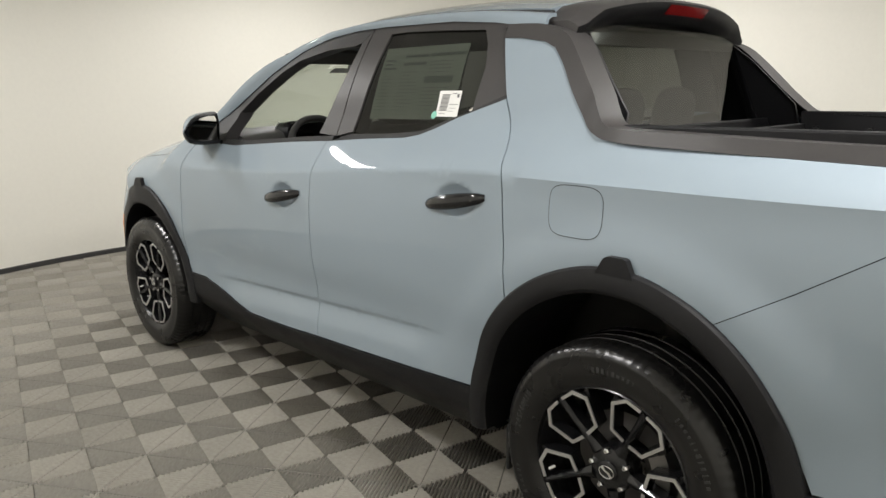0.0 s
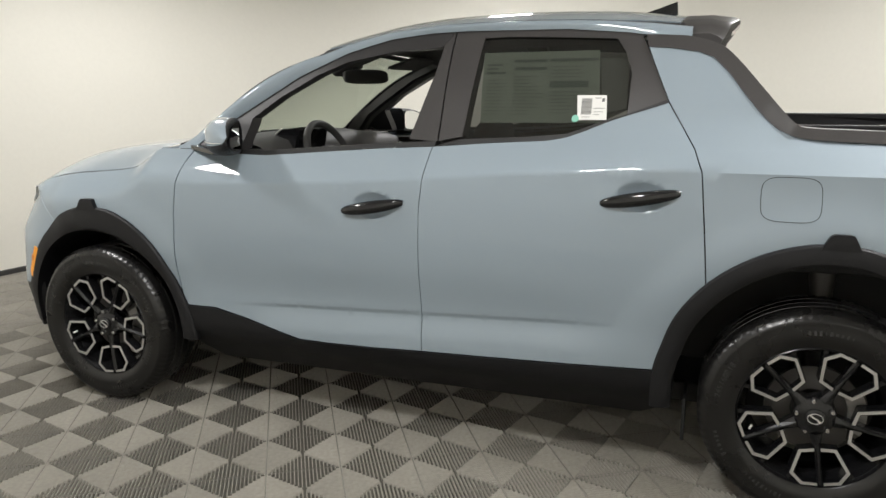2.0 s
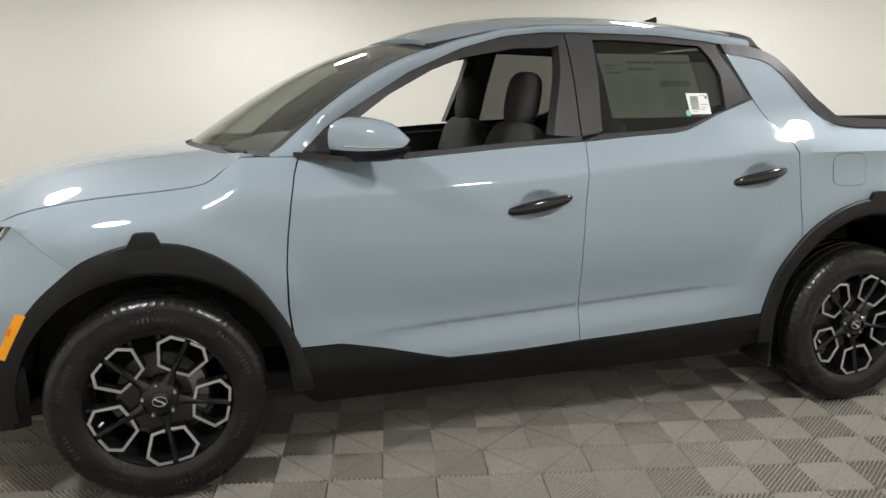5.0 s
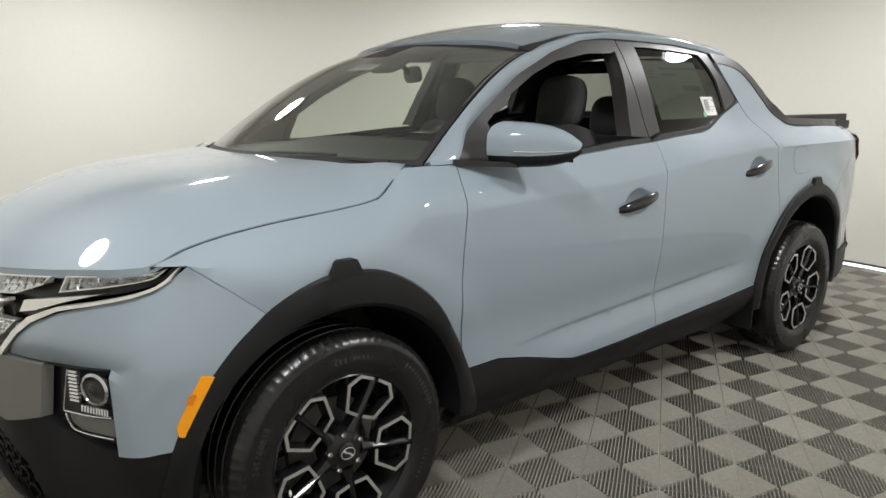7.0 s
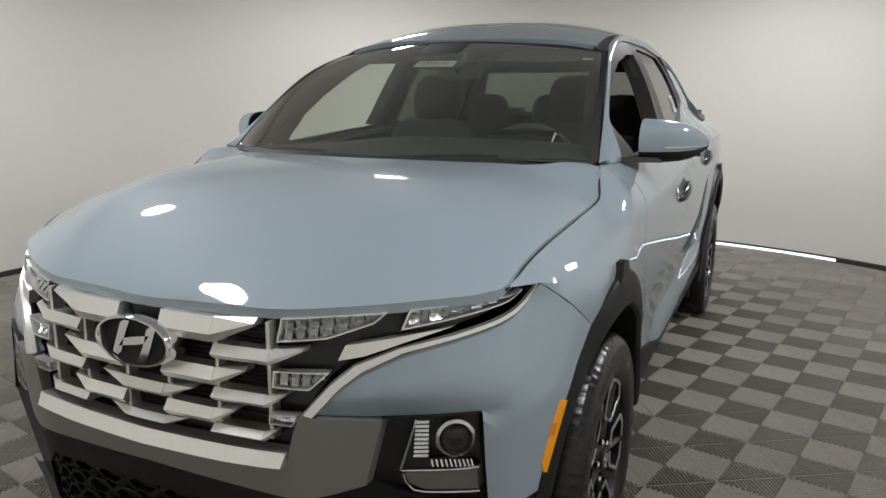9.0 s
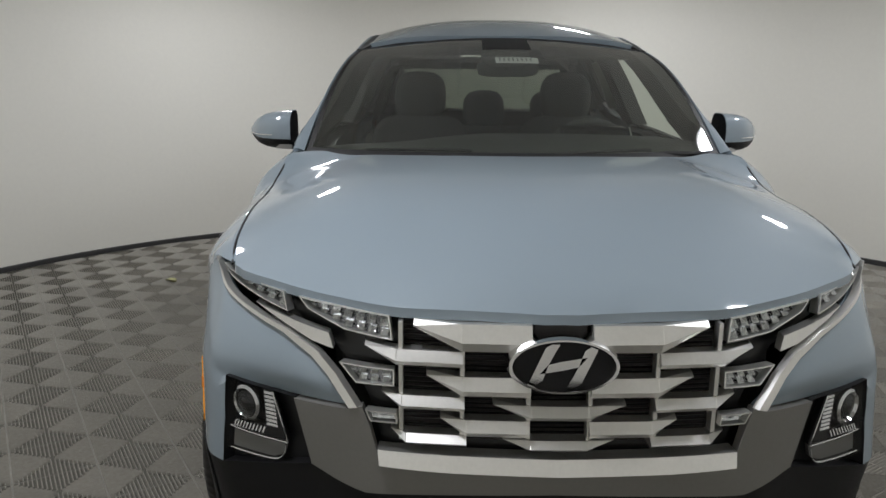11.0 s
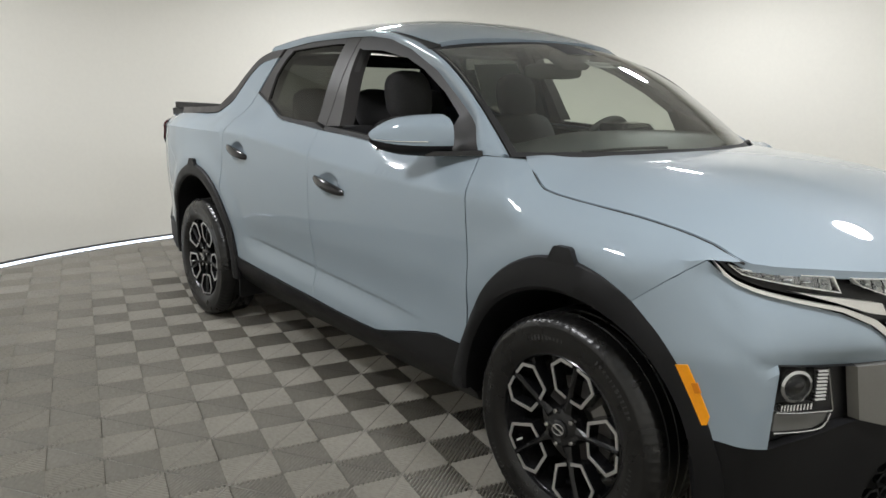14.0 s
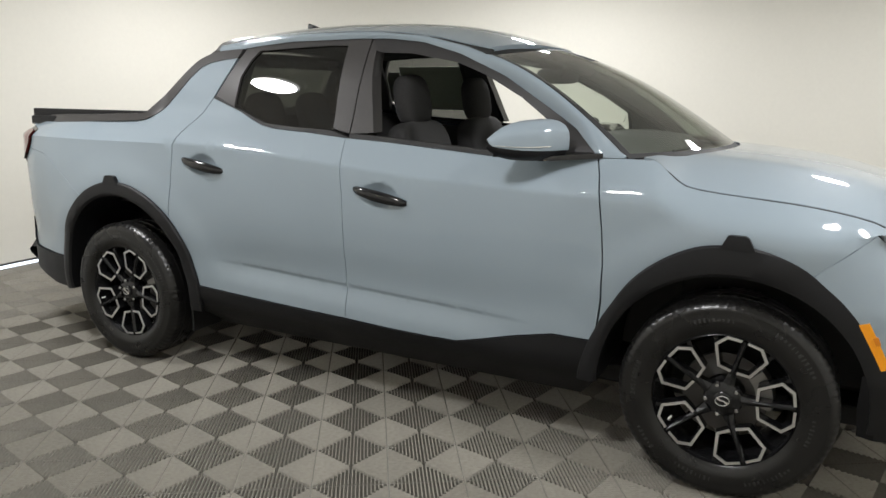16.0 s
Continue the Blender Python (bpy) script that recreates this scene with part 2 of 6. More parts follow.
def shrink(poly, d):
    """The outline moved inwards by d."""
    p = np.array(poly, float)
    area = 0.5 * sum(p[i][0] * p[(i + 1) % len(p)][1] - p[(i + 1) % len(p)][0] * p[i][1] for i in range(len(p)))
    sg = 1 if area > 0 else -1
    out = []
    n = len(p)
    for i in range(n):
        a, b, c = p[i - 1], p[i], p[(i + 1) % n]
        d1, d2 = b - a, c - b
        l1, l2 = np.linalg.norm(d1), np.linalg.norm(d2)
        if l1 < 1e-9 or l2 < 1e-9:
            continue
        n1, n2 = np.array([-d1[1], d1[0]]) / l1 * sg, np.array([-d2[1], d2[0]]) / l2 * sg
        m = n1 + n2
        q = m @ m
        m = n1 if q < 0.2 else 2 * m / q
        out.append(tuple(b + m * d))
    return out


def inside(poly, x, y):
    p = np.array(poly)
    x0, y0 = p[:, 0], p[:, 1]
    x1, y1 = np.roll(x0, -1), np.roll(y0, -1)
    cond = (y0 > y) != (y1 > y)
    with np.errstate(divide="ignore", invalid="ignore"):
        xi = x0 + (y - y0) / (y1 - y0) * (x1 - x0)
    return bool((np.sum(cond & (x < xi)) % 2) == 1)


def panel(poly, surf, step=0.05, gap=0.0, back=(0, 0, 0), scale=(1, 1), extra=()):
    """A sheet over the outline poly (two coordinates), laid on surf(a, b) -> point, its rim turned in by the vector back."""
    poly = resample(shrink(poly, gap) if gap else poly, step)
    P = np.array(poly)
    lo, hi = P.min(0), P.max(0)
    pts = [Vector(p) for p in poly]
    nb = len(pts)
    edges = [(i, (i + 1) % nb) for i in range(nb)]
    xs = np.arange(lo[0] + step / 2, hi[0], step * scale[0])
    ys = np.arange(lo[1] + step / 2, hi[1], step * scale[1])
    for x in xs:
        for y in ys:
            if inside(poly, x, y):
                d = np.min(np.hypot(P[:, 0] - x, P[:, 1] - y))
                if d > 0.45 * step * min(scale):
                    pts.append(Vector((x, y)))
    if extra:
        ex = [e for e in extra if inside(poly, *e) and np.min(np.hypot(P[:, 0] - e[0], P[:, 1] - e[1])) > 0.004]
        E_ = np.array(ex)
        pts = pts[:nb] + [p for p in pts[nb:] if np.min(np.hypot(E_[:, 0] - p.x, E_[:, 1] - p.y)) > 0.012] + [Vector(e) for e in ex]
    v2, _, faces, *_ = delaunay_2d_cdt(pts, edges, [], 1, 1e-6)
    bm = bmesh.new()
    vs = [bm.verts.new(surf(v.x, v.y)) for v in v2]
    for f in faces:
        try:
            bm.faces.new([vs[i] for i in f])
        except ValueError:
            pass
    for v in [v for v in bm.verts if not v.link_faces]:
        bm.verts.remove(v)
    b = Vector(back)
    if b.length:
        rim = [e for e in bm.edges if len(e.link_faces) == 1]
        dup = {}
        for e in rim:
            for v in e.verts:
                if v not in dup:
                    dup[v] = bm.verts.new(v.co + b)
        for e in rim:
            f = e.link_faces[0]
            bm.faces.new((e.verts[1], e.verts[0], dup[e.verts[0]], dup[e.verts[1]]))
            e.smooth = False
    return bm


def flip(bm, sg):
    """Mirrors to the other side of the truck for sg = -1."""
    if sg < 0:
        for v in bm.verts:
            v.co.y = -v.co.y
        bmesh.ops.reverse_faces(bm, faces=bm.faces[:])
    return bm


def lerp(x, xs, ys):
    return float(np.interp(x, xs, ys))


def table(xs, ys):
    """A smooth curve through a table, with no overshoot."""
    xs, ys = np.array(xs, float), np.array(ys, float)
    h, d = np.diff(xs), np.diff(ys) / np.diff(xs)
    m = np.zeros(len(xs))
    m[0], m[-1] = d[0], d[-1]
    for i in range(1, len(xs) - 1):
        if d[i - 1] * d[i] > 0:
            w1, w2 = 2 * h[i] + h[i - 1], h[i] + 2 * h[i - 1]
            m[i] = (w1 + w2) / (w1 / d[i - 1] + w2 / d[i])

    def f(x):
        x = min(max(x, xs[0]), xs[-1])
        i = min(max(int(np.searchsorted(xs, x)) - 1, 0), len(xs) - 2)
        t = (x - xs[i]) / h[i]
        return float((1 + 2 * t) * (1 - t) ** 2 * ys[i] + t * (1 - t) ** 2 * h[i] * m[i] + t * t * (3 - 2 * t) * ys[i + 1] + t * t * (t - 1) * h[i] * m[i + 1])
    return f


def smooth_line(pts, n):
    return [tuple(p) for p in catmull(pts, n)]


def smooth01(x, a, b):
    s = min(1.0, max(0.0, (x - a) / (b - a)))
    return s * s * (3 - 2 * s)


# ---------------------------------------------------------------- the room
def room():
    n = 160
    bm = bmesh.new()
    inner, outer = [], []
    for z in (-0.03, CEIL + 0.1):
        inner.append([bm.verts.new((ROOM_X + ROOM_R * math.cos(2 * math.pi * k / n), ROOM_R * math.sin(2 * math.pi * k / n), z)) for k in range(n)])
        outer.append([bm.verts.new((ROOM_X + (ROOM_R + 0.15) * math.cos(2 * math.pi * k / n), (ROOM_R + 0.15) * math.sin(2 * math.pi * k / n), z)) for k in range(n)])
    for k in range(n):
        j = (k + 1) % n
        bm.faces.new((inner[0][k], inner[0][j], inner[1][j], inner[1][k]))
        bm.faces.new((outer[0][j], outer[0][k], outer[1][k], outer[1][j]))
        bm.faces.new((inner[1][k], inner[1][j], outer[1][j], outer[1][k]))
        bm.faces.new((inner[0][j], inner[0][k], outer[0][k], outer[0][j]))
    wall = part("wall_round", bm, WALLM, None, smooth=True)
    tagged(wall, "smooth cream painted curved studio wall", "wall", kind="structure")
    bm = lathe([(0.001, CEIL), (ROOM_R + 0.02, CEIL), (ROOM_R + 0.02, CEIL + 0.08), (0.001, CEIL + 0.08)], n, "z", (ROOM_X, 0, 0))
    tagged(part("ceiling", bm, CEILM), "plain white painted studio ceiling", "ceiling", kind="structure")
    # dark base trim round the foot of the wall
    bm = lathe([(ROOM_R - 0.002, 0.0), (ROOM_R - 0.016, 0.0), (ROOM_R - 0.016, 0.036), (ROOM_R - 0.010, 0.042), (ROOM_R - 0.002, 0.042)], n, "z", (ROOM_X, 0, 0))
    tagged(part("baseboard", bm, BASEM, None, smooth=True), "thin dark base trim along the curved wall", "baseboard", kind="structure")
    # strip light along the foot of the wall behind the tail
    rows_ = []
    for k in range(61):
        a = radians(154 + 58 * k / 60)
        c, s = math.cos(a), math.sin(a)
        rows_.append([(ROOM_X + r * c, r * s, z) for r, z in ((ROOM_R - 0.017, 0.006), (ROOM_R - 0.026, 0.006), (ROOM_R - 0.026, 0.026), (ROOM_R - 0.017, 0.026))])
    bm = loft(rows_, close_u=True)
    tagged(part("strip_light", bm, LEDGLOW, None, smooth=True), "lit white strip light along the wall foot", "strip light")
    for az in LAMP_AZ:
        lamp = new("ceiling_lamp")
        lamp.location = (ROOM_X + LAMP_R * math.cos(radians(az)), LAMP_R * math.sin(radians(az)), CEIL)
        tagged(lamp, "round white ceiling downlight, lit", "ceiling lamp", "ceiling lamps")
        part("housing", lathe([(0.215, 0.0), (0.225, -0.03), (0.225, -0.085), (0.20, -0.09), (0.20, -0.06)], 40, "z"), FITTING, lamp, smooth=True)
        part("diffuser", lathe([(0.001, -0.058), (0.199, -0.058), (0.199, -0.052), (0.001, -0.052)], 40, "z"), LAMPGLOW, lamp)


room()

# ---------------------------------------------------------------- the truck: its surfaces
HX, HZ, WHEEL_Y = 1.502, 0.366, 0.815        # hubs at +-HX, axle height, wheel centre plane
truck = tagged(new("pickup_truck"), "light blue-grey crew-cab pickup truck with black cladding, parked", "pickup truck")

WZ = [0.15, 0.30, 0.42, 0.50, 0.60, 0.75, 0.90, 1.00, 1.09, 1.12]
WY = [0.860, 0.893, 0.906, 0.906, 0.902, 0.914, 0.919, 0.917, 0.911, 0.908]
HANDLES = [(0.094, 0.992), (-0.905, 1.068)]
# upper edge of the body side: hood cut, belt, bed rail
UX = [-2.50, -2.10, -1.42, -1.33, -1.22, -0.97, -0.62, -0.13, 0.30, 0.61, 0.985, 1.10, 1.19, 1.25, 1.31, 1.44, 1.65, 1.79, 1.90, 1.99]
U_Z = table(UX, [1.235, 1.240, 1.262, 1.285, 1.40, 1.383, 1.261, 1.222, 1.195, 1.172, 1.187, 1.188, 1.186, 1.142, 1.102, 1.082, 1.064, 1.044, 1.018, 0.978])
U_Y = table(UX, [0.800, 0.808, 0.800, 0.795, 0.735, 0.745, 0.800, 0.835, 0.840, 0.838, 0.812, 0.798, 0.790, 0.805, 0.820, 0.815, 0.810, 0.800, 0.790, 0.774])
W_Y = table(WZ, WY)
SHOULDER = table([-2.4, -1.9, -1.5, -1.07, -0.67, -0.09, 0.216, 0.89, 1.2], [1.155, 1.160, 1.160, 1.165, 1.148, 1.103, 1.080, 1.050, 1.040])


def side(x, z):
    """Half width of the body at x and height z (below the glass)."""
    zu, yu = U_Z(x), U_Y(x)
    f = smooth01(x, 0.80, 1.50)
    zs = (1 - f) * SHOULDER(x) + f * (zu - 0.13)
    y = W_Y(min(z, 1.12))
    # soft crease low on the doors: the panel tucks in above it and flares out below
    w = smooth01(x, -0.90, -0.60) * (1 - smooth01(x, 0.45, 0.85))
    zc = 0.523 + (0.75 - x) / 1.43 * 0.065
    tuck = 0.011 * smooth01(z, 0.82, zc + 0.02) ** 1.5 + 0.007 * smooth01(z, zc + 0.022, zc + 0.004)
    tuck *= smooth01(z, zc - 0.105, zc + 0.006)
    y -= w * tuck
    # haunches over the wheels
    for hx in (HX, -HX):
        r = math.hypot(x - hx, (z - HZ))
        y += (0.010 * smooth01(r, 0.665, 0.575) if hx > 0 else 0.014 * smooth01(r, 0.725, 0.60)) * smooth01(z, 0.45, 0.70)
    # hollows behind the door handles
    for hx, hz in HANDLES:
        r2 = ((x - hx + 0.004) / 0.088) ** 2 + ((z - hz - 0.004) / 0.050) ** 2
        if r2 < 1:
            y -= 0.024 * (1 - r2) ** 0.9
    if z > zs:
        s = min(1.25, (z - zs) / max(0.02, zu - zs))
        yb = y
        y = yb - (yb - yu) * s ** (1.14 + 0.84 * f + 0.35 * smooth01(x, -1.5, -1.9) + 0.2 * smooth01(x, 0.3, 0.9))
    y -= lerp(x, [1.55, 1.74, 1.83, 1.91, 2.0], [0.0, 0.006, 0.03, 0.055, 0.06]) * smooth01(z, 0.72, 0.93) * (1 - smooth01(z, zu - 0.06, zu))
    if x > 1.58:
        zseam = 0.846 + (x - 1.744) * 0.83
        k = smooth01(z, zseam + 0.10, zseam + 0.004) * smooth01(x, 1.60, 1.74)
        if k > 0:
            y += k * (nose_y(x, min(z, 0.985)) - y)
    if x > 1.80:
        y = min(y, yu + 0.002 + 1.7 * max(0.0, zu - z))
    y -= lerp(x, [-2.5, -2.42, -2.35, -2.25, -2.1, -1.9, -1.7], [0.21, 0.130, 0.095, 0.062, 0.030, 0.008, 0.0])
    return y


CAB_Y = table([1.05, 1.20, 1.324, 1.40, 1.50, 1.60, 1.66], [0.845, 0.806, 0.752, 0.722, 0.675, 0.617, 0.575])


def cabin(x, z):
    """Half width of the glasshouse at height z; it draws in towards the screen."""
    return CAB_Y(z) - 0.045 * smooth01(x, 0.15, 0.75) * smooth01(z, 1.19, 1.32)


def on_side(off=0.0):
    return lambda x, z: Vector((x, side(x, z) + off, z))


def on_cabin(off=0.0):
    return lambda x, z: Vector((x, cabin(x, z) + off, z))


# the nose in plan at four heights, from behind the corner to the middle
NOSE_Z = [0.25, 0.50, 0.73, 0.95]
NOSE = [
    [(1.70, .895), (1.88, .880), (2.00, .825), (2.07, .755), (2.17, .57), (2.245, .42), (2.265, .28), (2.275, 0)],
    [(1.70, .918), (1.88, .898), (2.02, .858), (2.105, .790), (2.205, .57), (2.280, .43), (2.300, .28), (2.310, 0)],
    [(1.70, .922), (1.88, .898), (2.02, .846), (2.110, .765), (2.205, .60), (2.275, .45), (2.295, .30), (2.305, 0)],
    [(1.70, .922), (1.84, .876), (1.925, .822), (2.00, .760), (2.141, .613), (2.22, .46), (2.27, .30), (2.295, 0)]]


def curve_at(row, u):
    k = min(max(int(u), 0), 6)
    f = u - k
    p = [np.array(q) for q in row]
    a, b, c = p[max(k - 1, 0)], p[k], p[k + 1]
    d = p[k + 2] if k + 2 < 8 else np.array((p[6][0], -p[6][1]))
    return 0.5 * (2 * b + (c - a) * f + (2 * a - 5 * b + 4 * c - d) * f * f + (3 * b - a - 3 * c + d) * f ** 3)


def nose(u, z, off=0.0):
    """A point of the nose; u runs 0 (side) to 7 (middle), past 7 on the other side."""
    sg = 1
    if u > 7:
        u, sg = 14 - u, -1
    q = [curve_at(r, u) for r in NOSE]
    x = np.interp(z, NOSE_Z, [p[0] for p in q])
    y = np.interp(z, NOSE_Z, [p[1] for p in q])
    if off:
        e = 0.05
        a, b = curve_at(NOSE[2], max(u - e, 0)), curve_at(NOSE[2], min(u + e, 7))
        t = (b - a) / (np.linalg.norm(b - a) + 1e-9)
        x, y = x - t[1] * off, y + t[0] * off
    return Vector((float(x), float(y) * sg, z))


def nose_y(x, z):
    """Half width of the nose's side at x."""
    us = np.linspace(0, 3.2, 40)
    ps = [nose(float(u), z) for u in us]
    return float(np.interp(x, [p.x for p in ps], [p.y for p in ps]))


def on_nose(off=0.0):
    return lambda u, z: nose(u * 8, z, off)          # the outline's first coordinate is u / 8


def NP_(*pts):
    return [(u / 8, z) for u, z in pts]


# arch outlines, angle from straight ahead, radius
ARCH_F = [(3, .52), (20, .515), (40, .512), (58, .525), (68, .545), (84, .56), (102, .56), (114, .547), (128, .53), (143, .508), (158, .505), (170, .516), (180, .53)]
ARCH_R = [(0, .53), (12, .535), (22, .537), (33, .552), (50, .566), (68, .578), (84, .588), (98, .588), (114, .576), (134, .557), (152, .535), (165, .525), (180, .522)]


# ---------------------------------------------------------------- outlines on the side (x, z)
SEAM_A = [(0.985, 1.186), (1.007, 1.129), (1.025, 1.045), (1.042, 0.916), (1.050, 0.805), (1.048, 0.667), (1.036, 0.561), (1.017, 0.507)]
SILL_F = [(1.017, 0.507), (0.865, 0.508), (0.719, 0.477), (0.540, 0.431), (0.450, 0.411), (0.315, 0.410), (0.124, 0.414), (-0.102, 0.425)]
SEAM_B = [(-0.102, 0.425), (-0.098, 0.556), (-0.096, 0.809), (-0.100, 0.984), (-0.115, 1.129), (-0.129, 1.222)]
BELT_F = [(-0.129, 1.222), (0.092, 1.211), (0.309, 1.195), (0.613, 1.172), (0.744, 1.174), (0.965, 1.187)]
SILL_R = [(-0.102, 0.425), (-0.355, 0.434), (-0.686, 0.448), (-0.975, 0.464)]
SEAM_C = [(-1.137, 0.758), (-1.122, 0.922), (-1.107, 1.069), (-1.098, 1.160), (-1.069, 1.232), (-1.015, 1.315), (-0.972, 1.383)]
BELT_R = [(-0.972, 1.383), (-0.779, 1.321), (-0.690, 1.284), (-0.623, 1.261), (-0.558, 1.250), (-0.341, 1.238), (-0.129, 1.222)]
CANT = [(0.990, 1.190), (0.880, 1.285), (0.759, 1.360), (0.541, 1.490), (0.321, 1.583), (0.133, 1.634), (-0.041, 1.653), (-0.198, 1.657), (-0.589, 1.652), (-0.809, 1.632), (-0.875, 1.622)]
R_GLASS = [(-0.263, 1.627), (-0.358, 1.629), (-0.582, 1.621), (-0.769, 1.611), (-0.806, 1.563), (-0.836, 1.486), (-0.832, 1.357), (-0.735, 1.311), (-0.624, 1.271), (-0.450, 1.257), (-0.229, 1.248)]
QUARTER_TOP = [(-0.9735, 1.3845), (-0.912, 1.520), (-0.888, 1.576), (-0.960, 1.572), (-1.058, 1.556)] + smooth_line([(-1.108, 1.535), (-1.163, 1.480), (-1.216, 1.410), (-1.290, 1.325), (-1.342, 1.288), (-1.413, 1.268), (-1.598, 1.258), (-1.879, 1.248)], 28) + [(-2.10, 1.240), (-2.25, 1.238), (-2.34, 1.235)]


SEAM_N = [(1.912, 0.982), (1.87, 0.949), (1.83, 0.917), (1.79, 0.884), (1.744, 0.846)]      # fender to bumper


def upper_side(x, z):
    """Body side that runs on into the sail of the cab."""
    y = side(x, min(z, 1.40))
    if z > 1.18 and x < -0.60:
        k = smooth01(z, 1.18, 1.34) * smooth01(x, -1.45, -1.28) * smooth01(x, -0.62, -0.95)
        yb = side(x, min(z, 1.26)) if x < -1.1 else y
        y = yb * (1 - k) + min(CAB_Y(z) + 0.012, yb) * k
    return Vector((x, y, z))


def door(name, outline, handle_x, handle_z, sg, label):
    fine = [(handle_x + 0.0115 * i, handle_z + 0.0095 * j) for i in range(-9, 10) for j in range(-6, 8)]
    fine += [(xx, 0.523 + (0.75 - xx) / 1.43 * 0.065 + dz) for xx in np.arange(-1.0, 0.95, 0.03) for dz in (-0.09, -0.065, -0.04, -0.018, 0.0, 0.006, 0.012, 0.018, 0.024, 0.040)]
    fine += [(xx, SHOULDER(xx) + dz) for xx in np.arange(-1.1, 1.0, 0.035) for dz in (-0.008, 0.002, 0.012)]
    d = part(name, flip(panel(outline, upper_side, 0.04, 0.0014, (0, -0.022, 0), extra=fine), sg), PAINT, truck, label, True, 32)
    a, b = handle_x, handle_z
    # pull handle, a bowed grip
    path = []
    for i in range(15):
        s = i / 14
        x, z = a + 0.132 - 0.264 * s, b - 0.022 + 0.044 * s
        bow = math.sin(math.pi * s)
        path.append((x, 0.913 + (0.003 if a > 0 else -0.004) + 0.022 * bow ** 0.6, z, 0.009 + 0.016 * bow ** 0.5, 0.006 + 0.010 * bow ** 0.6))
    rows_ = []
    for x, y, z, hz, hy in path:
        rows_.append([(x, y + hy * math.cos(2 * math.pi * k / 12), z + hz * math.sin(2 * math.pi * k / 12)) for k in range(12)])
    bm = loft(rows_, True)
    part("door_handle", flip(bm, sg), PIANO, d, "gloss black bowed pull handle", True, 60)
    return d


for sg in (1, -1):
    fender = [(1.021, 0.512), (1.040, 0.561), (1.052, 0.667), (1.052, 0.805), (1.044, 0.916), (1.027, 1.045), (1.009, 1.129), (0.988, 1.187), (1.10, 1.188), (1.186, 1.186)]
    fender += [(x, U_Z(x)) for x in (1.21, 1.23, 1.25, 1.28, 1.31, 1.36, 1.44, 1.55, 1.65, 1.72, 1.79, 1.85, 1.90, 1.95)] + [(1.980, 0.984), (1.912, 0.982)]
    low = [(HX + 0.49 * math.cos(radians(k)), HZ + 0.49 * math.sin(radians(k))) for k in (62, 75, 90, 105, 120, 133, 145, 155, 163)]
    fender = fender + SEAM_N[1:] + low
    part("front_fender", flip(panel(fender, on_side(), 0.030, 0.0018, (0, -0.02, 0)), sg), PAINT, truck, "", True, 30)
    door("front_door", SEAM_A[:-1] + SILL_F[:-1] + SEAM_B[:-1] + BELT_F[:-1], 0.094, 0.992, sg, "blue-grey front door with the window lowered")
    arch_r = [(HX * -1 + r * math.cos(radians(k)), HZ + r * math.sin(radians(k))) for k, r in ((12, .525), (26, .53), (38, .535), (46, .55))]
    door("rear_door", SILL_R[:-1] + [(-0.988, 0.464)] + arch_r + SEAM_C[:-1] + BELT_R[:-1] + SEAM_B[::-1][:-1], -0.905, 1.068, sg,
         "blue-grey rear door with tinted window")
    # rear quarter, from the rear door to the tail lamp
    q = [(-1.139, 0.758), (-1.124, 0.922), (-1.109, 1.069), (-1.100, 1.160), (-1.071, 1.232), (-1.017, 1.315)] + QUARTER_TOP
    q += [(-2.42, 1.16), (-2.36, 1.098), (-2.11, 1.069), (-1.95, 0.964), (-1.779, 0.861)]
    q += [(-HX + r * math.cos(radians(k)), HZ + r * math.sin(radians(k))) for k, r in ((118, .55), (105, .56), (90, .565), (75, .555), (62, .545))]
    part("rear_quarter", flip(panel(q, upper_side, 0.035, 0.0009, (0, -0.02, 0)), sg), PAINT, truck, "", True, 30)
    # lower rear corner behind the wheel, below the slanting seam
    q = [(-1.779, 0.861), (-1.95, 0.964), (-2.11, 1.069), (-2.36, 1.098), (-2.42, 1.06), (-2.445, 0.80), (-2.445, 0.672), (-2.41, 0.560), (-2.37, 0.516), (-2.25, 0.512), (-2.02, 0.500)]
    q += [(-HX + 0.53 * math.cos(radians(k)), HZ + 0.53 * math.sin(radians(k))) for k in (161, 150, 137, 124)]
    part("rear_corner", flip(panel(q, on_side(), 0.04, 0.0013, (0, -0.02, 0)), sg), PAINT, truck, "", True, 30)
    q = [(-2.01, 0.496), (-2.25, 0.508), (-2.37, 0.512), (-2.413, 0.556), (-2.448, 0.670), (-2.465, 0.60), (-2.46, 0.46), (-2.40, 0.39), (-2.14, 0.325), (-2.02, 0.32), (-2.02, 0.45)]
    part("rear_bumper_end", flip(panel(q, on_side(0.012), 0.05, 0.0, (0, -0.05, 0)), sg), CLAD, truck, "", True, 30)
    # fuel flap on the left side only
    if sg > 0:
        c, w, h = (-1.368, 1.085), 0.088, 0.070
        out = []
        for k in range(40):
            th = 2 * math.pi * k / 40
            ct, st = math.cos(th), math.sin(th)
            e = 0.5
            x, z = w * math.copysign(abs(ct) ** e, ct), h * math.copysign(abs(st) ** e, st)
            out.append((c[0] + x + 0.02 * z, c[1] + z))
        part("fuel_flap", panel(out, lambda x, z: upper_side(x, z) + Vector((0, 0.0015, 0)), 0.03, 0.001, (0, -0.012, 0)), PAINT, truck, "", True, 30)
        part("fuel_flap_gap", panel(shrink(out, -0.0012), lambda x, z: upper_side(x, z) + Vector((0, 0.0006, 0)), 0.03), SEAL, truck)
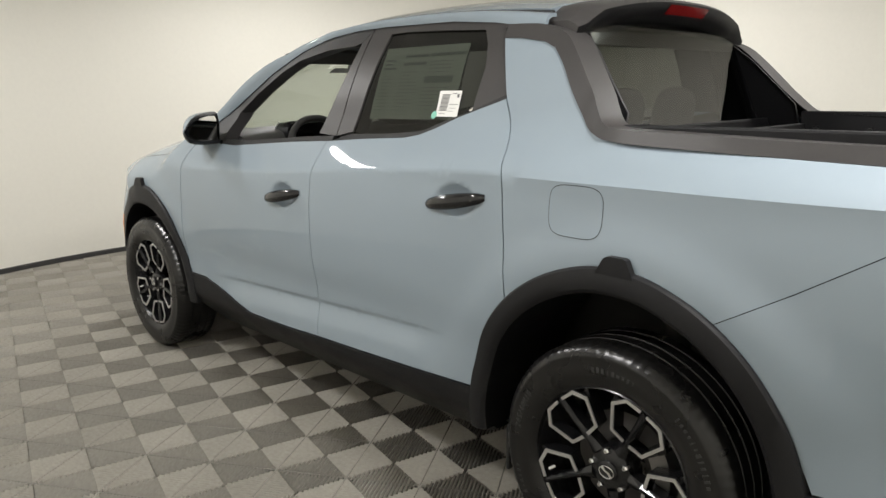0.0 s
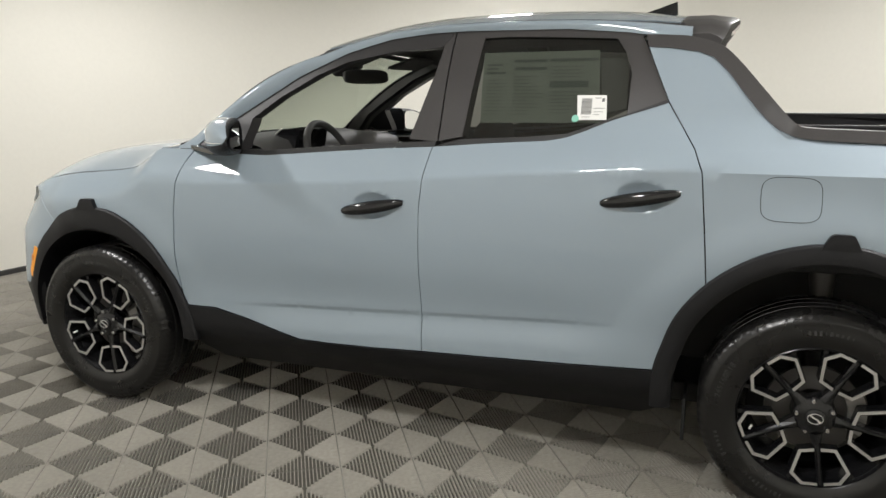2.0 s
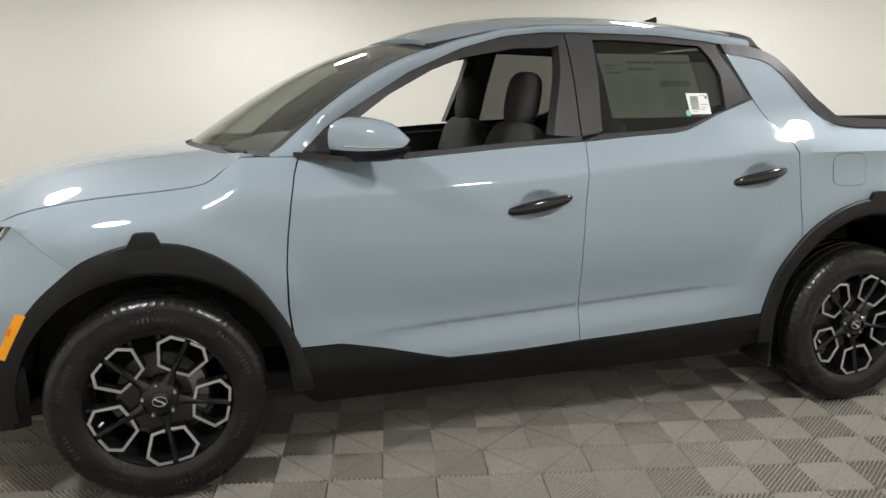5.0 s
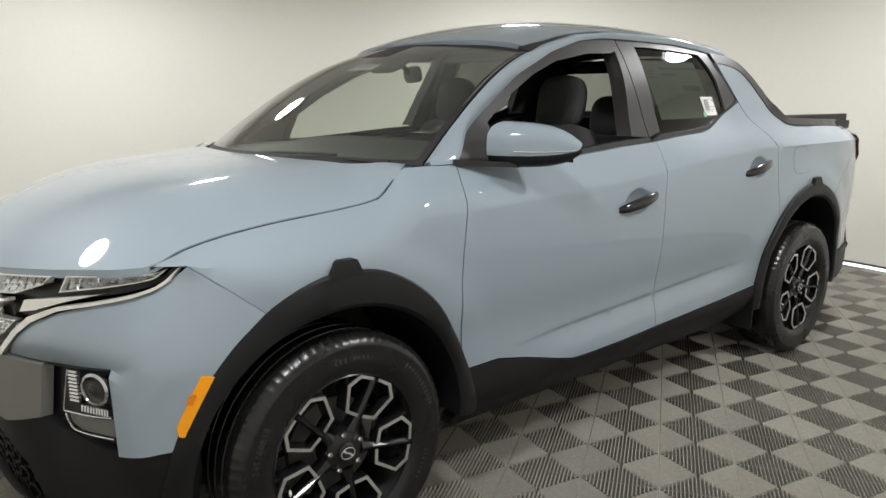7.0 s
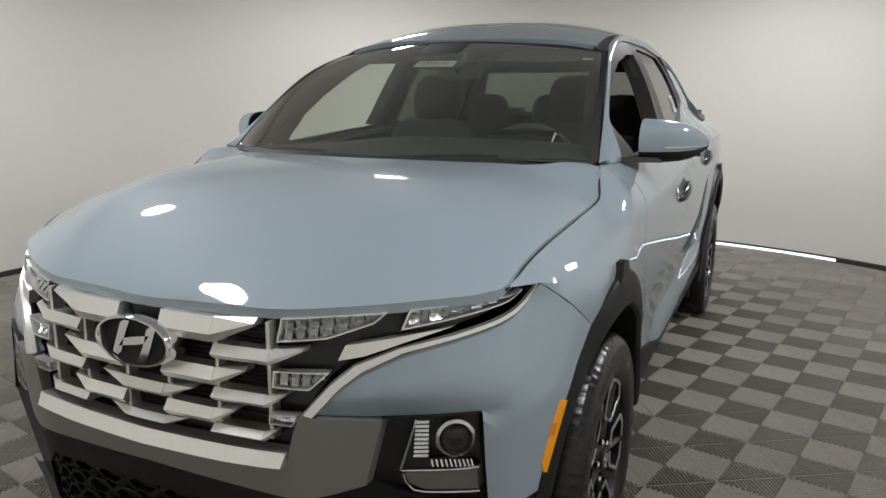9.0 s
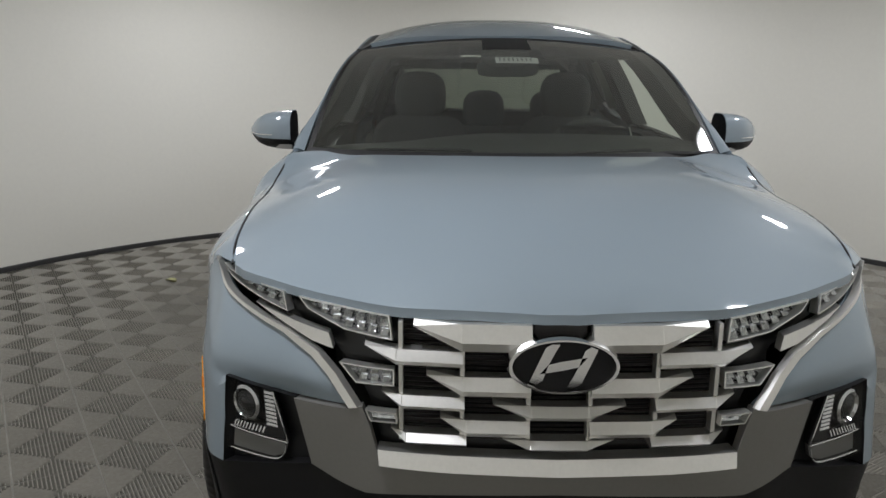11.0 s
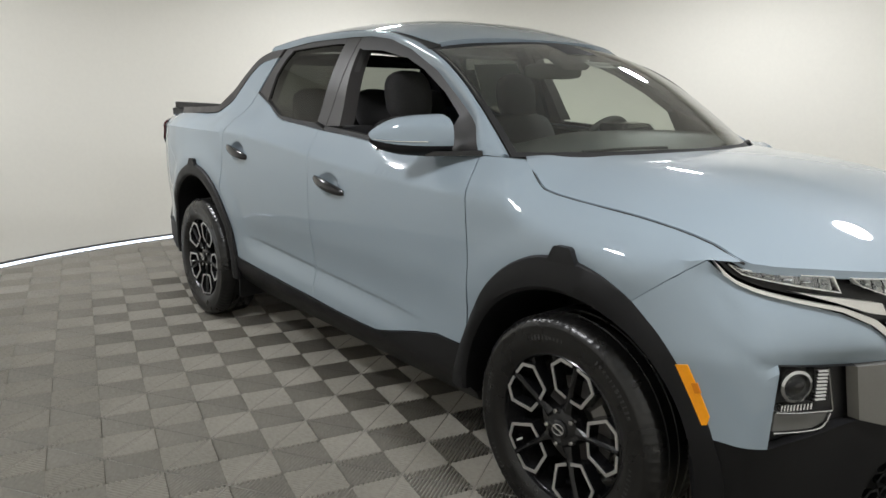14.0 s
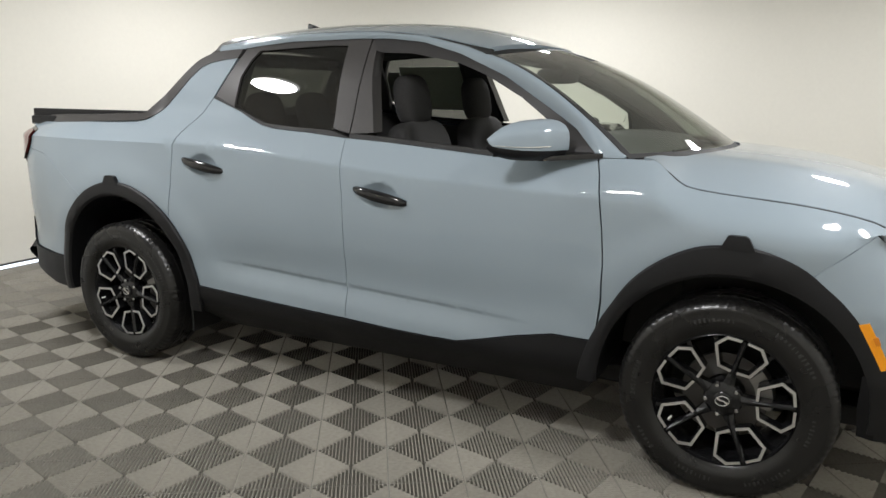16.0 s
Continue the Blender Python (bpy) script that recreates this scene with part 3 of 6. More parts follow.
    # sills
    sill = [(1.017, 0.505), (0.865, 0.506), (0.719, 0.475), (0.540, 0.429), (0.450, 0.409), (0.315, 0.408), (0.124, 0.412), (-0.102, 0.423), (-0.355, 0.432), (-0.686, 0.446), (-1.02, 0.464),
            (-1.02, 0.30), (-0.93, 0.238), (0.95, 0.225), (1.01, 0.30)]
    part("sill_cladding", flip(panel(sill, lambda x, z: Vector((x, side(x, z) + 0.008 - 0.15 * smooth01(z, 0.42, 0.17), z)), 0.04, 0, (0, -0.06, 0)), sg), CLAD, truck,
         "grained black plastic sill cladding", True, 35)
    # inner door and side structure, dark
    inner = [(1.0, 0.45), (1.0, 1.15), (0.6, 1.15), (-0.1, 1.19), (-0.6, 1.22), (-0.95, 1.30), (-1.05, 1.20), (-1.10, 0.75), (-0.98, 0.45)]
    part("inner_panel", flip(panel(inner, lambda x, z: Vector((x, side(x, z) - 0.085, z)), 0.08, 0, (0, 0.05, 0)), sg), INTER, truck, "", True)
    # wheel arch cladding, liner and top lug
    for hx, arch_tab, nm in ((HX, ARCH_F, "front"), (-HX, ARCH_R, "rear")):
        lo, hi = ((-6, 182) if hx > 0 else (-4, 186))
        rows_ = []
        for k in np.linspace(lo, hi, 61):
            ro = lerp(k, [t[0] for t in arch_tab], [t[1] for t in arch_tab])
            ri = 0.452 if hx > 0 else ro - 0.072
            c, s = math.cos(radians(k)), math.sin(radians(k))

            def at(r, off):
                x, z = hx + r * c, HZ + r * s
                if hx > 0 and x > 1.70:
                    y = nose_y(x, z)
                else:
                    y = side(x, max(z, 0.30))
                return (x, y + off * (1 - 0.85 * smooth01(x, 1.50, 1.80)), z)
            rows_.append([at(ro, -0.01), at(ro, 0.010), at(ro - 0.006, 0.017), at((ro + ri) / 2, 0.024), at(ri + 0.012, 0.022), at(ri, 0.012), at(ri, -0.03), (hx + (ri + 0.005) * c, 0.52, HZ + (ri + 0.005) * s)])
        part(nm + "_wheel_arch", flip(loft(rows_), sg), CLAD, truck, "grained black plastic wheel arch cladding", True, 35)
        # lug on top of the arch
        x0 = 1.506 if hx > 0 else -1.520
        zt = 0.962 if hx > 0 else 0.987
        lug = [(x0 - 0.056, zt - 0.05), (x0 - 0.034, zt - 0.004), (x0 - 0.024, zt), (x0 + 0.022, zt), (x0 + 0.034, zt - 0.006), (x0 + 0.058, zt - 0.05)]
        part(nm + "_arch_lug", flip(panel(lug, lambda x, z: Vector((x, side(x, z) + 0.020, z)), 0.02, 0, (0, -0.03, 0)), sg), CLAD, truck, "", True, 30)
        # inner well, closes the view under the body
        rows_ = []
        for k in np.linspace(0, 180, 25):
            c, s = math.cos(radians(k)), math.sin(radians(k))
            rw = 0.462 if hx > 0 else 0.52
            rows_.append([(hx + rw * c, 0.86, HZ + rw * s), (hx + rw * c, 0.45, HZ + rw * s), (hx + 0.02 * c, 0.45, HZ + 0.02 * s)])
        part(nm + "_wheel_well", flip(loft(rows_), sg), SEAL, truck, "", True)

# ---------------------------------------------------------------- hood
CUT_X = [1.186, 1.25, 1.31, 1.44, 1.65, 1.79, 1.90, 1.99, 2.141, 2.22, 2.268, 2.300]
CUT_Y = table(CUT_X, [0.788, 0.803, 0.818, 0.813, 0.808, 0.798, 0.788, 0.773, 0.613, 0.470, 0.330, 0.03])
CUT_Z = table(CUT_X, [1.186, 1.142, 1.102, 1.082, 1.064, 1.044, 1.018, 0.980, 0.966, 0.955, 0.946, 0.940])
HOOD_MID = table([1.05, 1.38, 1.60, 1.80, 2.00, 2.12, 2.20, 2.26, 2.30], [1.215, 1.200, 1.182, 1.154, 1.104, 1.058, 1.018, 0.980, 0.943])


def hood_z(x, y):
    yc, zc, zm = CUT_Y(x), CUT_Z(x), HOOD_MID(x)
    if x < 1.19:
        yc, zc = 0.79, 1.186
    s = min(1.0, abs(y) / max(yc, 0.02))
    z = zm - (zm - zc) * s ** (3.2 - 0.8 * smooth01(x, 1.9, 2.2))
    # raised flanks of the power bulge
    z += 0.008 * math.exp(-((abs(y) - 0.52) / 0.12) ** 2) * smooth01(x, 2.15, 1.75) * smooth01(x, 1.15, 1.35)
    return z


HOOD = [(1.398, 0.0), (1.392, 0.12), (1.372, 0.25), (1.33, 0.40), (1.262, 0.55), (1.170, 0.68), (1.135, 0.735), (1.160, 0.762), (1.188, 0.786)]
HOOD += [(x, CUT_Y(x) - 0.002) for x in (1.22, 1.25, 1.28, 1.31, 1.38, 1.44, 1.55, 1.65, 1.72, 1.79, 1.85, 1.90, 1.95, 1.985)]
FRONT_X = np.linspace(1.99, 2.2995, 120)
HOOD += [(float(np.interp(-y, [-CUT_Y(x) for x in FRONT_X], FRONT_X)), y) for y in np.linspace(0.768, 0.0, 24)]
outline = HOOD + [(x, -y) for x, y in HOOD[-2:0:-1]]
part("hood", panel(outline, lambda x, y: Vector((x, y, hood_z(x, y))), 0.035, 0.0036, (0, 0, -0.022)), PAINT, truck, "long smooth blue-grey hood, closed", True, 30)


# black strip added inside the hood joint, stands for the shade in the gap
for sg in (1, -1):
    line = [Vector((x, sg * (CUT_Y(x) + 0.0005), CUT_Z(x) - 0.0030)) for x in np.linspace(1.19, 1.985, 40)]
    part("hood_gap_shade", tube(line, 0.0036, 8), SEAL, truck, "", True)

# ---------------------------------------------------------------- windscreen, roof, pillars
def screen(s, v, off=0.0):
    a = Vector((1.395 - 0.31 * abs(s) ** 2.2, 0.752 * s, 1.190 - 0.006 * s * s))
    b = Vector((0.555 - 0.115 * s * s, 0.618 * s, 1.625 - 0.044 * s * s))
    p = a.lerp(b, v)
    return p + Vector((0.023, 0.012 * s, 0.041)) * (4 * v * (1 - v) * (0.72 + 0.5 * v)) + Vector((0.6, 0, 0.8)) * off


NS, NV = 28, 20
cells_in, cells_out = bmesh.new(), bmesh.new()
for bm, keep in ((cells_in, True), (cells_out, False)):
    su = [-1] + list(np.linspace(-0.972, 0.972, NS - 1)) + [1]
    sv = [0] + list(np.linspace(0.030, 0.955, NV - 1)) + [1]
    g = [[bm.verts.new(screen(su[i], sv[j])) for i in range(NS + 1)] for j in range(NV + 1)]
    for j in range(NV):
        for i in range(NS):
            border = i < 1 or i >= NS - 1 or j < 1 or j >= NV - 1 or (j >= NV - 4 and 12 <= i <= 15)
            if border != keep:
                bm.faces.new((g[j][i], g[j][i + 1], g[j + 1][i + 1], g[j + 1][i]))
    for v in [v for v in bm.verts if not v.link_faces]:
        bm.verts.remove(v)
ws = part("windscreen", cells_in, WSGLASS, truck, "clear windscreen with a paper label at the top", True, 80)
ws.visible_shadow = False
part("glass_border", solid(cells_out, 0.006), SEAL, ws, "black printed border of the windscreen", True, 50)
rows_ = []
for j in range(2):
    rows_.append([screen(-0.075 + 0.25 * i / 6, 0.675 + 0.062 * j, -0.012) for i in range(7)])
label = part("paper_label", solid(loft(rows_), 0.001), PAPER, ws, "white printed paper label")
for k in range(8):
    rows_ = [[screen(-0.055 + 0.026 * k + d, 0.692 + 0.03 * j, -0.0095) for d in (0, 0.010)] for j in range(2)]
    # short unreadable marks
    part("print_bar", solid(loft(rows_), 0.0006), INK, ws)


roof_mid = table([-1.05, -1.0, -0.7, -0.4, -0.1, 0.14, 0.35, 0.45, 0.56], [1.714, 1.720, 1.752, 1.761, 1.755, 1.735, 1.696, 1.669, 1.629])


def roof_drop(x):
    """How far the roof falls from its middle to its sides."""
    return 0.055 + 0.011 * smooth01(x, -1.0, -0.7) * smooth01(x, 0.52, 0.30) + 0.009 * smooth01(x, -0.1, 0.40)


roof_half = table([-1.05, -0.4, 0.14, 0.30, 0.44], [0.538, 0.546, 0.556, 0.566, 0.578])

rows_ = []
for j in range(33):
    v = j / 32
    row = []
    for i in range(25):
        s = -1 + 2 * i / 24
        x0 = 0.548 - 0.110 * s * s
        x = x0 + (-1.005 + 0.02 * s * s - x0) * v
        row.append((x, roof_half(x) * s, roof_mid(x) - roof_drop(x) * abs(s) ** 2.6))
    rows_.append(row)
part("roof", solid(loft(rows_), 0.02), PAINT, truck, "blue-grey painted roof panel", True, 40)


def rail_up(x):
    """Upper edge of the cant rail, from the screen's foot to the cab's rear."""
    if x > 0.44:
        v = (1.085 - x) / (1.085 - 0.44)
        return screen(1.0, v) + Vector((-0.004, 0.008, 0.002))
    return Vector((x, lerp(x, [-1.1, -0.7, -0.4, -0.1, 0.14, 0.35, 0.44], [0.562, 0.568, 0.571, 0.574, 0.583, 0.606, 0.624]),
                   lerp(x, [-1.1, -0.875, -0.7, -0.4, -0.1, 0.14, 0.35, 0.44], [1.640, 1.668, 1.682, 1.690, 1.682, 1.660, 1.612, 1.580])))


def rail_low(x):
    z = lerp(-x, [-p[0] for p in CANT], [p[1] for p in CANT]) if x > -0.875 else lerp(x, [-1.05, -0.875], [1.608, 1.622])
    return Vector((x, cabin(x, z) + 0.010, z))


for sg in (1, -1):
    rows_ = []
    for x in [1.083, 1.05] + list(np.linspace(0.99, -1.03, 56)):
        a = rail_up(x)
        b = rail_low(x) if x < 1.0 else Vector((x, side(x, 1.186) - 0.002, 1.188))
        row = []
        for i in range(8):
            f = i / 7
            p = a.lerp(b, f)
            n = Vector((0.25 if x > 0.4 else 0, 0.72, 0.62)).normalized()
            row.append(p + n * 0.016 * math.sin(math.pi * f))
        rows_.append(row)
    part("cant_rail", flip(solid(loft(rows_), 0.012), sg), PAINT, truck, "", True, 40)
    rows_ = []
    for x in np.linspace(0.455, -1.0, 40):
        a = rail_up(x)
        s = roof_half(x)
        rows_.append([(x, s - 0.004, roof_mid(x) - roof_drop(x) - 0.003), (x, (s + a.y) / 2, (roof_mid(x) - roof_drop(x) + a.z) / 2 - 0.006), (a.x, a.y + 0.003, a.z + 0.001)])
    part("roof_moulding", flip(solid(loft(rows_), 0.01), sg), SEAL, truck, "black strip in the roof channel", True, 60)

    frames = [
        ("window_frame", FRAME, [(0.985, 1.192), (0.880, 1.285), (0.759, 1.360), (0.541, 1.490), (0.321, 1.583), (0.133, 1.634), (-0.041, 1.653), (-0.137, 1.656), (-0.10, 1.602), (-0.062, 1.591), (0.095, 1.585), (0.319, 1.545),
                                (0.452, 1.495), (0.627, 1.403), (0.752, 1.316), (0.748, 1.19)]),
        ("front_pillar_trim", TRIM, [(-0.100, 1.602), (-0.137, 1.653), (-0.131, 1.238), (-0.014, 1.246), (-0.083, 1.488), (-0.096, 1.566)]),
        ("rear_pillar_trim", TRIM, [(-0.143, 1.655), (-0.262, 1.655), (-0.262, 1.627), (-0.229, 1.258), (-0.137, 1.240)]),
        ("window_frame", TRIM, [(-0.262, 1.655), (-0.589, 1.652), (-0.809, 1.632), (-0.872, 1.622), (-0.862, 1.613), (-0.769, 1.611), (-0.582, 1.621), (-0.358, 1.629), (-0.262, 1.627)]),
        ("corner_trim", TRIM, [(-0.772, 1.611), (-0.862, 1.613), (-0.885, 1.574), (-0.968, 1.392), (-0.832, 1.342), (-0.834, 1.357), (-0.838, 1.486), (-0.808, 1.563)]),
        ("belt_moulding", SEAL, BELT_F[:-1] + [(0.75, 1.172), (0.75, 1.192), (0.613, 1.190), (0.309, 1.212), (0.092, 1.228), (-0.129, 1.240)]),
        ("belt_moulding", SEAL, BELT_R + [(-0.229, 1.249), (-0.450, 1.258), (-0.624, 1.272), (-0.735, 1.312), (-0.832, 1.343), (-0.966, 1.393)]),
    ]
    for nm, mat, poly in frames:
        off = {"belt_moulding": 0.012, "corner_trim": 0.006, "window_frame": 0.004}.get(nm, 0.003)
        part(nm, flip(panel(poly, on_cabin(off), 0.04, 0.0, (0, -0.075 if poly[0][0] > -0.15 and nm != "belt_moulding" else -0.03, 0)), sg), mat, truck, "", True, 30)
    gl = part("rear_side_glass", flip(panel(R_GLASS, on_cabin(-0.004), 0.06), sg), TINT, truck, "dark tinted rear door window", True, 60)
    gl.visible_shadow = False
    if sg > 0:
        sheet = [(-0.291, 1.308), (-0.270, 1.570), (-0.712, 1.571), (-0.738, 1.312)]
        st = part("window_sheet", panel(sheet, on_cabin(-0.009), 0.1, 0, (0, -0.0006, 0)), SHEET, truck, "printed sheet stuck inside the tinted window")
        bars = [(-0.396, -0.520, 1.532, 1.541), (-0.401, -0.524, 1.503, 1.513), (-0.533, -0.712, 1.533, 1.543), (-0.541, -0.684, 1.437, 1.461)]
        bars += [(-0.290, -0.350, 1.520, 1.526), (-0.290, -0.366, 1.490, 1.496), (-0.292, -0.335, 1.506, 1.511)]
        # small lines of print that cannot be read
        rnd = random.Random(11)
        for x0, x1, z0, z1 in ((-0.300, -0.385, 1.34, 1.47), (-0.405, -0.520, 1.34, 1.48), (-0.545, -0.690, 1.345, 1.425), (-0.545, -0.690, 1.475, 1.52)):
            z = z0
            while z < z1:
                bars.append((x0, x0 + (x1 - x0) * rnd.uniform(0.45, 1.0), z, z + 0.0018))
                z += 0.0125
        for x0, x1, z0, z1 in bars:
            part("print_bar", panel([(x0, z0), (x1, z0), (x1, z1), (x0, z1)], on_cabin(-0.0075), 0.1, 0, (0, -0.0006, 0)), SHEETINK, st)
        sheet = [(-0.746, 1.345), (-0.719, 1.540), (-0.800, 1.540), (-0.822, 1.500), (-0.826, 1.362)]
        part("window_sheet", panel(sheet, on_cabin(-0.011), 0.1, 0, (0, -0.0006, 0)), SHEETBACK, truck, "plain second sheet behind the tinted window")
        lb = [(-0.658, 1.322), (-0.650, 1.409), (-0.756, 1.409), (-0.762, 1.322)]
        st = part("barcode_label", panel(lb, on_cabin(-0.001), 0.1, 0, (0, -0.001, 0)), PAPER, truck, "white paper label with barcode bars")
        for i in range(13):
            z = 1.342 + 0.0044 * i
            part("print_bar", panel([(-0.668, z), (-0.706, z), (-0.706, z + 0.0022), (-0.668, z + 0.0022)], on_cabin(0.0004), 0.1, 0, (0, -0.001, 0)), INK, st)
        for x0, x1, z, h in ((-0.716, -0.738, 1.398, 0.002), (-0.741, -0.750, 1.386, 0.012), (-0.714, -0.752, 1.362, 0.0018), (-0.714, -0.746, 1.350, 0.0015), (-0.714, -0.735, 1.340, 0.0015), (-0.672, -0.700, 1.332, 0.0015)):
            part("print_bar", panel([(x0, z), (x1, z), (x1, z + h), (x0, z + h)], on_cabin(0.0004), 0.1, 0, (0, -0.001, 0)), INK, st)
        dot = [(-0.650 + 0.013 * math.cos(a), 1.327 + 0.013 * math.sin(a)) for a in np.linspace(0, 2 * math.pi, 20)[:-1]]
        part("round_sticker", panel(dot, on_cabin(0.0), 0.02, 0, (0, -0.001, 0)), GREEN, truck, "small round green sticker")

# ---------------------------------------------------------------- cab rear, sails, spoiler, bed
SAIL_OUT = [(-0.875, 1.622), (-0.96, 1.618), (-1.035, 1.610), (-1.126, 1.580), (-1.186, 1.529), (-1.27, 1.432), (-1.335, 1.355), (-1.375, 1.315), (-1.42, 1.303), (-1.568, 1.297), (-1.90, 1.286), (-2.15, 1.280), (-2.32, 1.274)]
for sg in (1, -1):
    def sail_pt(x, z):
        p = upper_side(x, min(z, 1.26) if x < -1.42 else z)
        k = smooth01(x, -1.33, -1.46)
        yy = (1 - k) * min(p.y, cabin(x, z) + 0.014 + 0.055 * smooth01(z, 1.40, 1.28)) + k * (side(x, 1.25) - 0.35 * (z - 1.25))
        return Vector((x, yy + 0.004, z))
    poly = smooth_line(SAIL_OUT, 40) + QUARTER_TOP[:1:-1]
    part("sail_trim", flip(panel(poly, sail_pt, 0.03, 0.0, (0, -0.115, 0)), sg), TRIM, truck, "dark grey plastic sail and bed rail cap", True, 35)
    # inner face of the sail
    poly = [(-1.02, 1.60), (-1.126, 1.575), (-1.186, 1.524), (-1.27, 1.428), (-1.349, 1.34), (-1.36, 1.22), (-1.02, 1.22)]
    part("sail_inner", flip(panel(poly, lambda x, z: Vector((x, cabin(x, z) - 0.108, z)), 0.06, 0, (0, -0.01, 0)), sg), CLAD, truck, "", True)
    # bed side wall with tie-down bolts
    part("bed_side", flip(box(1.06, 0.03, 0.50, (-1.885, 0.70, 1.06), 0.006), sg), CLAD, truck)
    part("bed_rail_inner", flip(box(1.05, 0.05, 0.05, (-1.88, 0.715, 1.244), 0.008), sg), CLAD, truck)
    for x in (-1.42, -1.62, -1.84, -2.06, -2.26):
        part("tie_down", flip(merge(lathe([(0.001, 0.678), (0.010, 0.678), (0.012, 0.684), (0.012, 0.69)], 12, "y", (x, 0, 1.235)),
                                    lathe([(0.018, 0.682), (0.018, 0.686), (0.001, 0.686)], 12, "y", (x, 0, 1.235))), sg), SEAL, truck)
part("bed_floor", box(1.06, 1.38, 0.03, (-1.885, 0, 0.82), 0.004), CLAD, truck)
part("bed_front", box(0.03, 1.40, 0.44, (-1.36, 0, 1.04), 0.006), CLAD, truck)
# tailgate and rear bumper
rows_ = []
for j in range(15):
    z = 0.60 + 0.655 * j / 14
    rows_.append([(-2.445 + 0.05 * (abs(y) / 0.74) ** 3 - 0.02 * math.sin(math.pi * j / 14) + (0.03 if j > 12 else 0), y, z) for y in np.linspace(-0.74, 0.74, 21)])
tg = part("tailgate", solid(loft(rows_), 0.05), PAINT, truck, "blue-grey tailgate, shut", True, 40)
part("gate_cap", box(0.07, 1.40, 0.03, (-2.375, 0, 1.254), 0.01), TRIM, tg)
part("gate_handle", box(0.02, 0.24, 0.05, (-2.472, 0, 1.10), 0.008), PIANO, tg)
rows_ = []
for y in np.linspace(-0.78, 0.78, 31):
    xb = -2.56 + 0.065 * (abs(y) / 0.78) ** 5
    e = smooth01(abs(y), 0.66, 0.78)
    rows_.append([(xb + 0.16, y, 0.60 - 0.10 * e), (xb + 0.02, y, 0.595 - 0.11 * e), (xb, y, 0.56 - 0.09 * e), (xb + 0.01, y, 0.46 - 0.01 * e), (xb + 0.06, y, 0.33 + 0.09 * e), (xb + 0.22, y, 0.32 + 0.05 * e)])
part("rear_bumper", loft(rows_, True), CLAD, truck, "black plastic rear bumper", True, 35)
for sg in (1, -1):
    poly = [(-2.262, 1.188), (-2.300, 1.120), (-2.350, 1.062), (-2.425, 1.018), (-2.440, 1.090), (-2.420, 1.165), (-2.345, 1.198)]
    tl = part("tail_lamp", flip(panel(poly, lambda x, z: Vector((x, side(x, z) + 0.016, z)), 0.025, 0.0, (0, -0.05, 0)), sg), SMOKED, truck, "dark red wraparound tail lamp", True, 35)
    part("lamp_border", flip(panel(shrink(poly, -0.012), lambda x, z: Vector((x, side(x, z) + 0.003, z)), 0.025, 0.0, (0, -0.03, 0)), sg), PIANO, tl, "", True, 35)
    part("lamp_rear", flip(box(0.03, 0.16, 0.09, (-2.425, 0.66, 1.11), 0.012), sg), SMOKED, tl)

# rear window, its frame and the roof spoiler with the high brake lamp
rows_ = [[(-1.115 - 0.085 * v, (0.50 + 0.10 * v) * s, 1.615 - 0.34 * v) for s in np.linspace(-1, 1, 13)] for v in np.linspace(0, 1, 5)]
rg = part("rear_window", loft(rows_), REARTINT, truck, "tinted rear cab window", True, 80)
rg.visible_shadow = False
for sg in (1, -1):
    rows_ = [[(-1.11 - 0.085 * v, (0.485 + 0.10 * v) * sg, 1.62 - 0.36 * v), (-1.105 - 0.085 * v, (0.56 + 0.10 * v) * sg, 1.62 - 0.36 * v)] for v in np.linspace(0, 1, 6)]
    part("window_border", solid(loft(rows_), 0.012), PIANO, rg)
rows_ = [[(-1.03, y, 1.62 - 0.02 * (abs(y) / 0.6) ** 2), (-1.112, y, 1.60 - 0.02 * (abs(y) / 0.6) ** 2), (-1.125, y, 1.55)] for y in np.linspace(-0.61, 0.61, 15)]
part("window_header", solid(loft(rows_), 0.012), PIANO, rg, "", True)
for sg in (1, -1):
    rows_ = [[(-1.10 - 0.09 * v, (0.56 + 0.09 * v) * sg, 1.60 - 0.34 * v), (-1.095 - 0.09 * v, (cabin(-1.095 - 0.09 * v, 1.60 - 0.34 * v) - 0.05) * sg, 1.60 - 0.34 * v)] for v in np.linspace(0, 1, 6)]
    part("window_side", solid(loft(rows_), 0.01), CLAD, rg)
part("cab_back", box(0.03, 1.36, 0.42, (-1.215, 0, 1.07), 0.005), CLAD, truck)
rows_ = []
for y in np.linspace(-0.585, 0.585, 35):
    s = abs(y) / 0.585
    zt = roof_mid(-1.0) - 0.055 * min(1.0, abs(y) / 0.522) ** 2.6 - 0.045 * smooth01(abs(y), 0.48, 0.585)
    xr = -1.195 + 0.065 * s ** 2.5
    rows_.append([(-1.003 + 0.02 * s * s, y, zt + 0.001), (-1.09, y, zt + 0.001), (xr + 0.012, y, zt - 0.012), (xr, y, zt - 0.022), (xr + 0.004, y, zt - 0.034), (xr + 0.030, y, zt - 0.062), (-1.11, y, zt - 0.085), (-1.04, y, zt - 0.085), (-1.005 + 0.02 * s * s, y, zt - 0.04)])
bm = loft(rows_, True)
bm.verts.ensure_lookup_table()
bm.faces.new(bm.verts[0:9])
bm.faces.new(bm.verts[-9:])
bm.faces.ensure_lookup_table()
for i, f in enumerate(bm.faces[:34 * 9]):
    f.material_index = 1 if 3 <= i % 9 <= 7 else 0
sp = part("roof_spoiler", bm, [TRIM, CLAD], truck, "dark grey roof spoiler with high brake lamp", True, 35)
rows_ = []
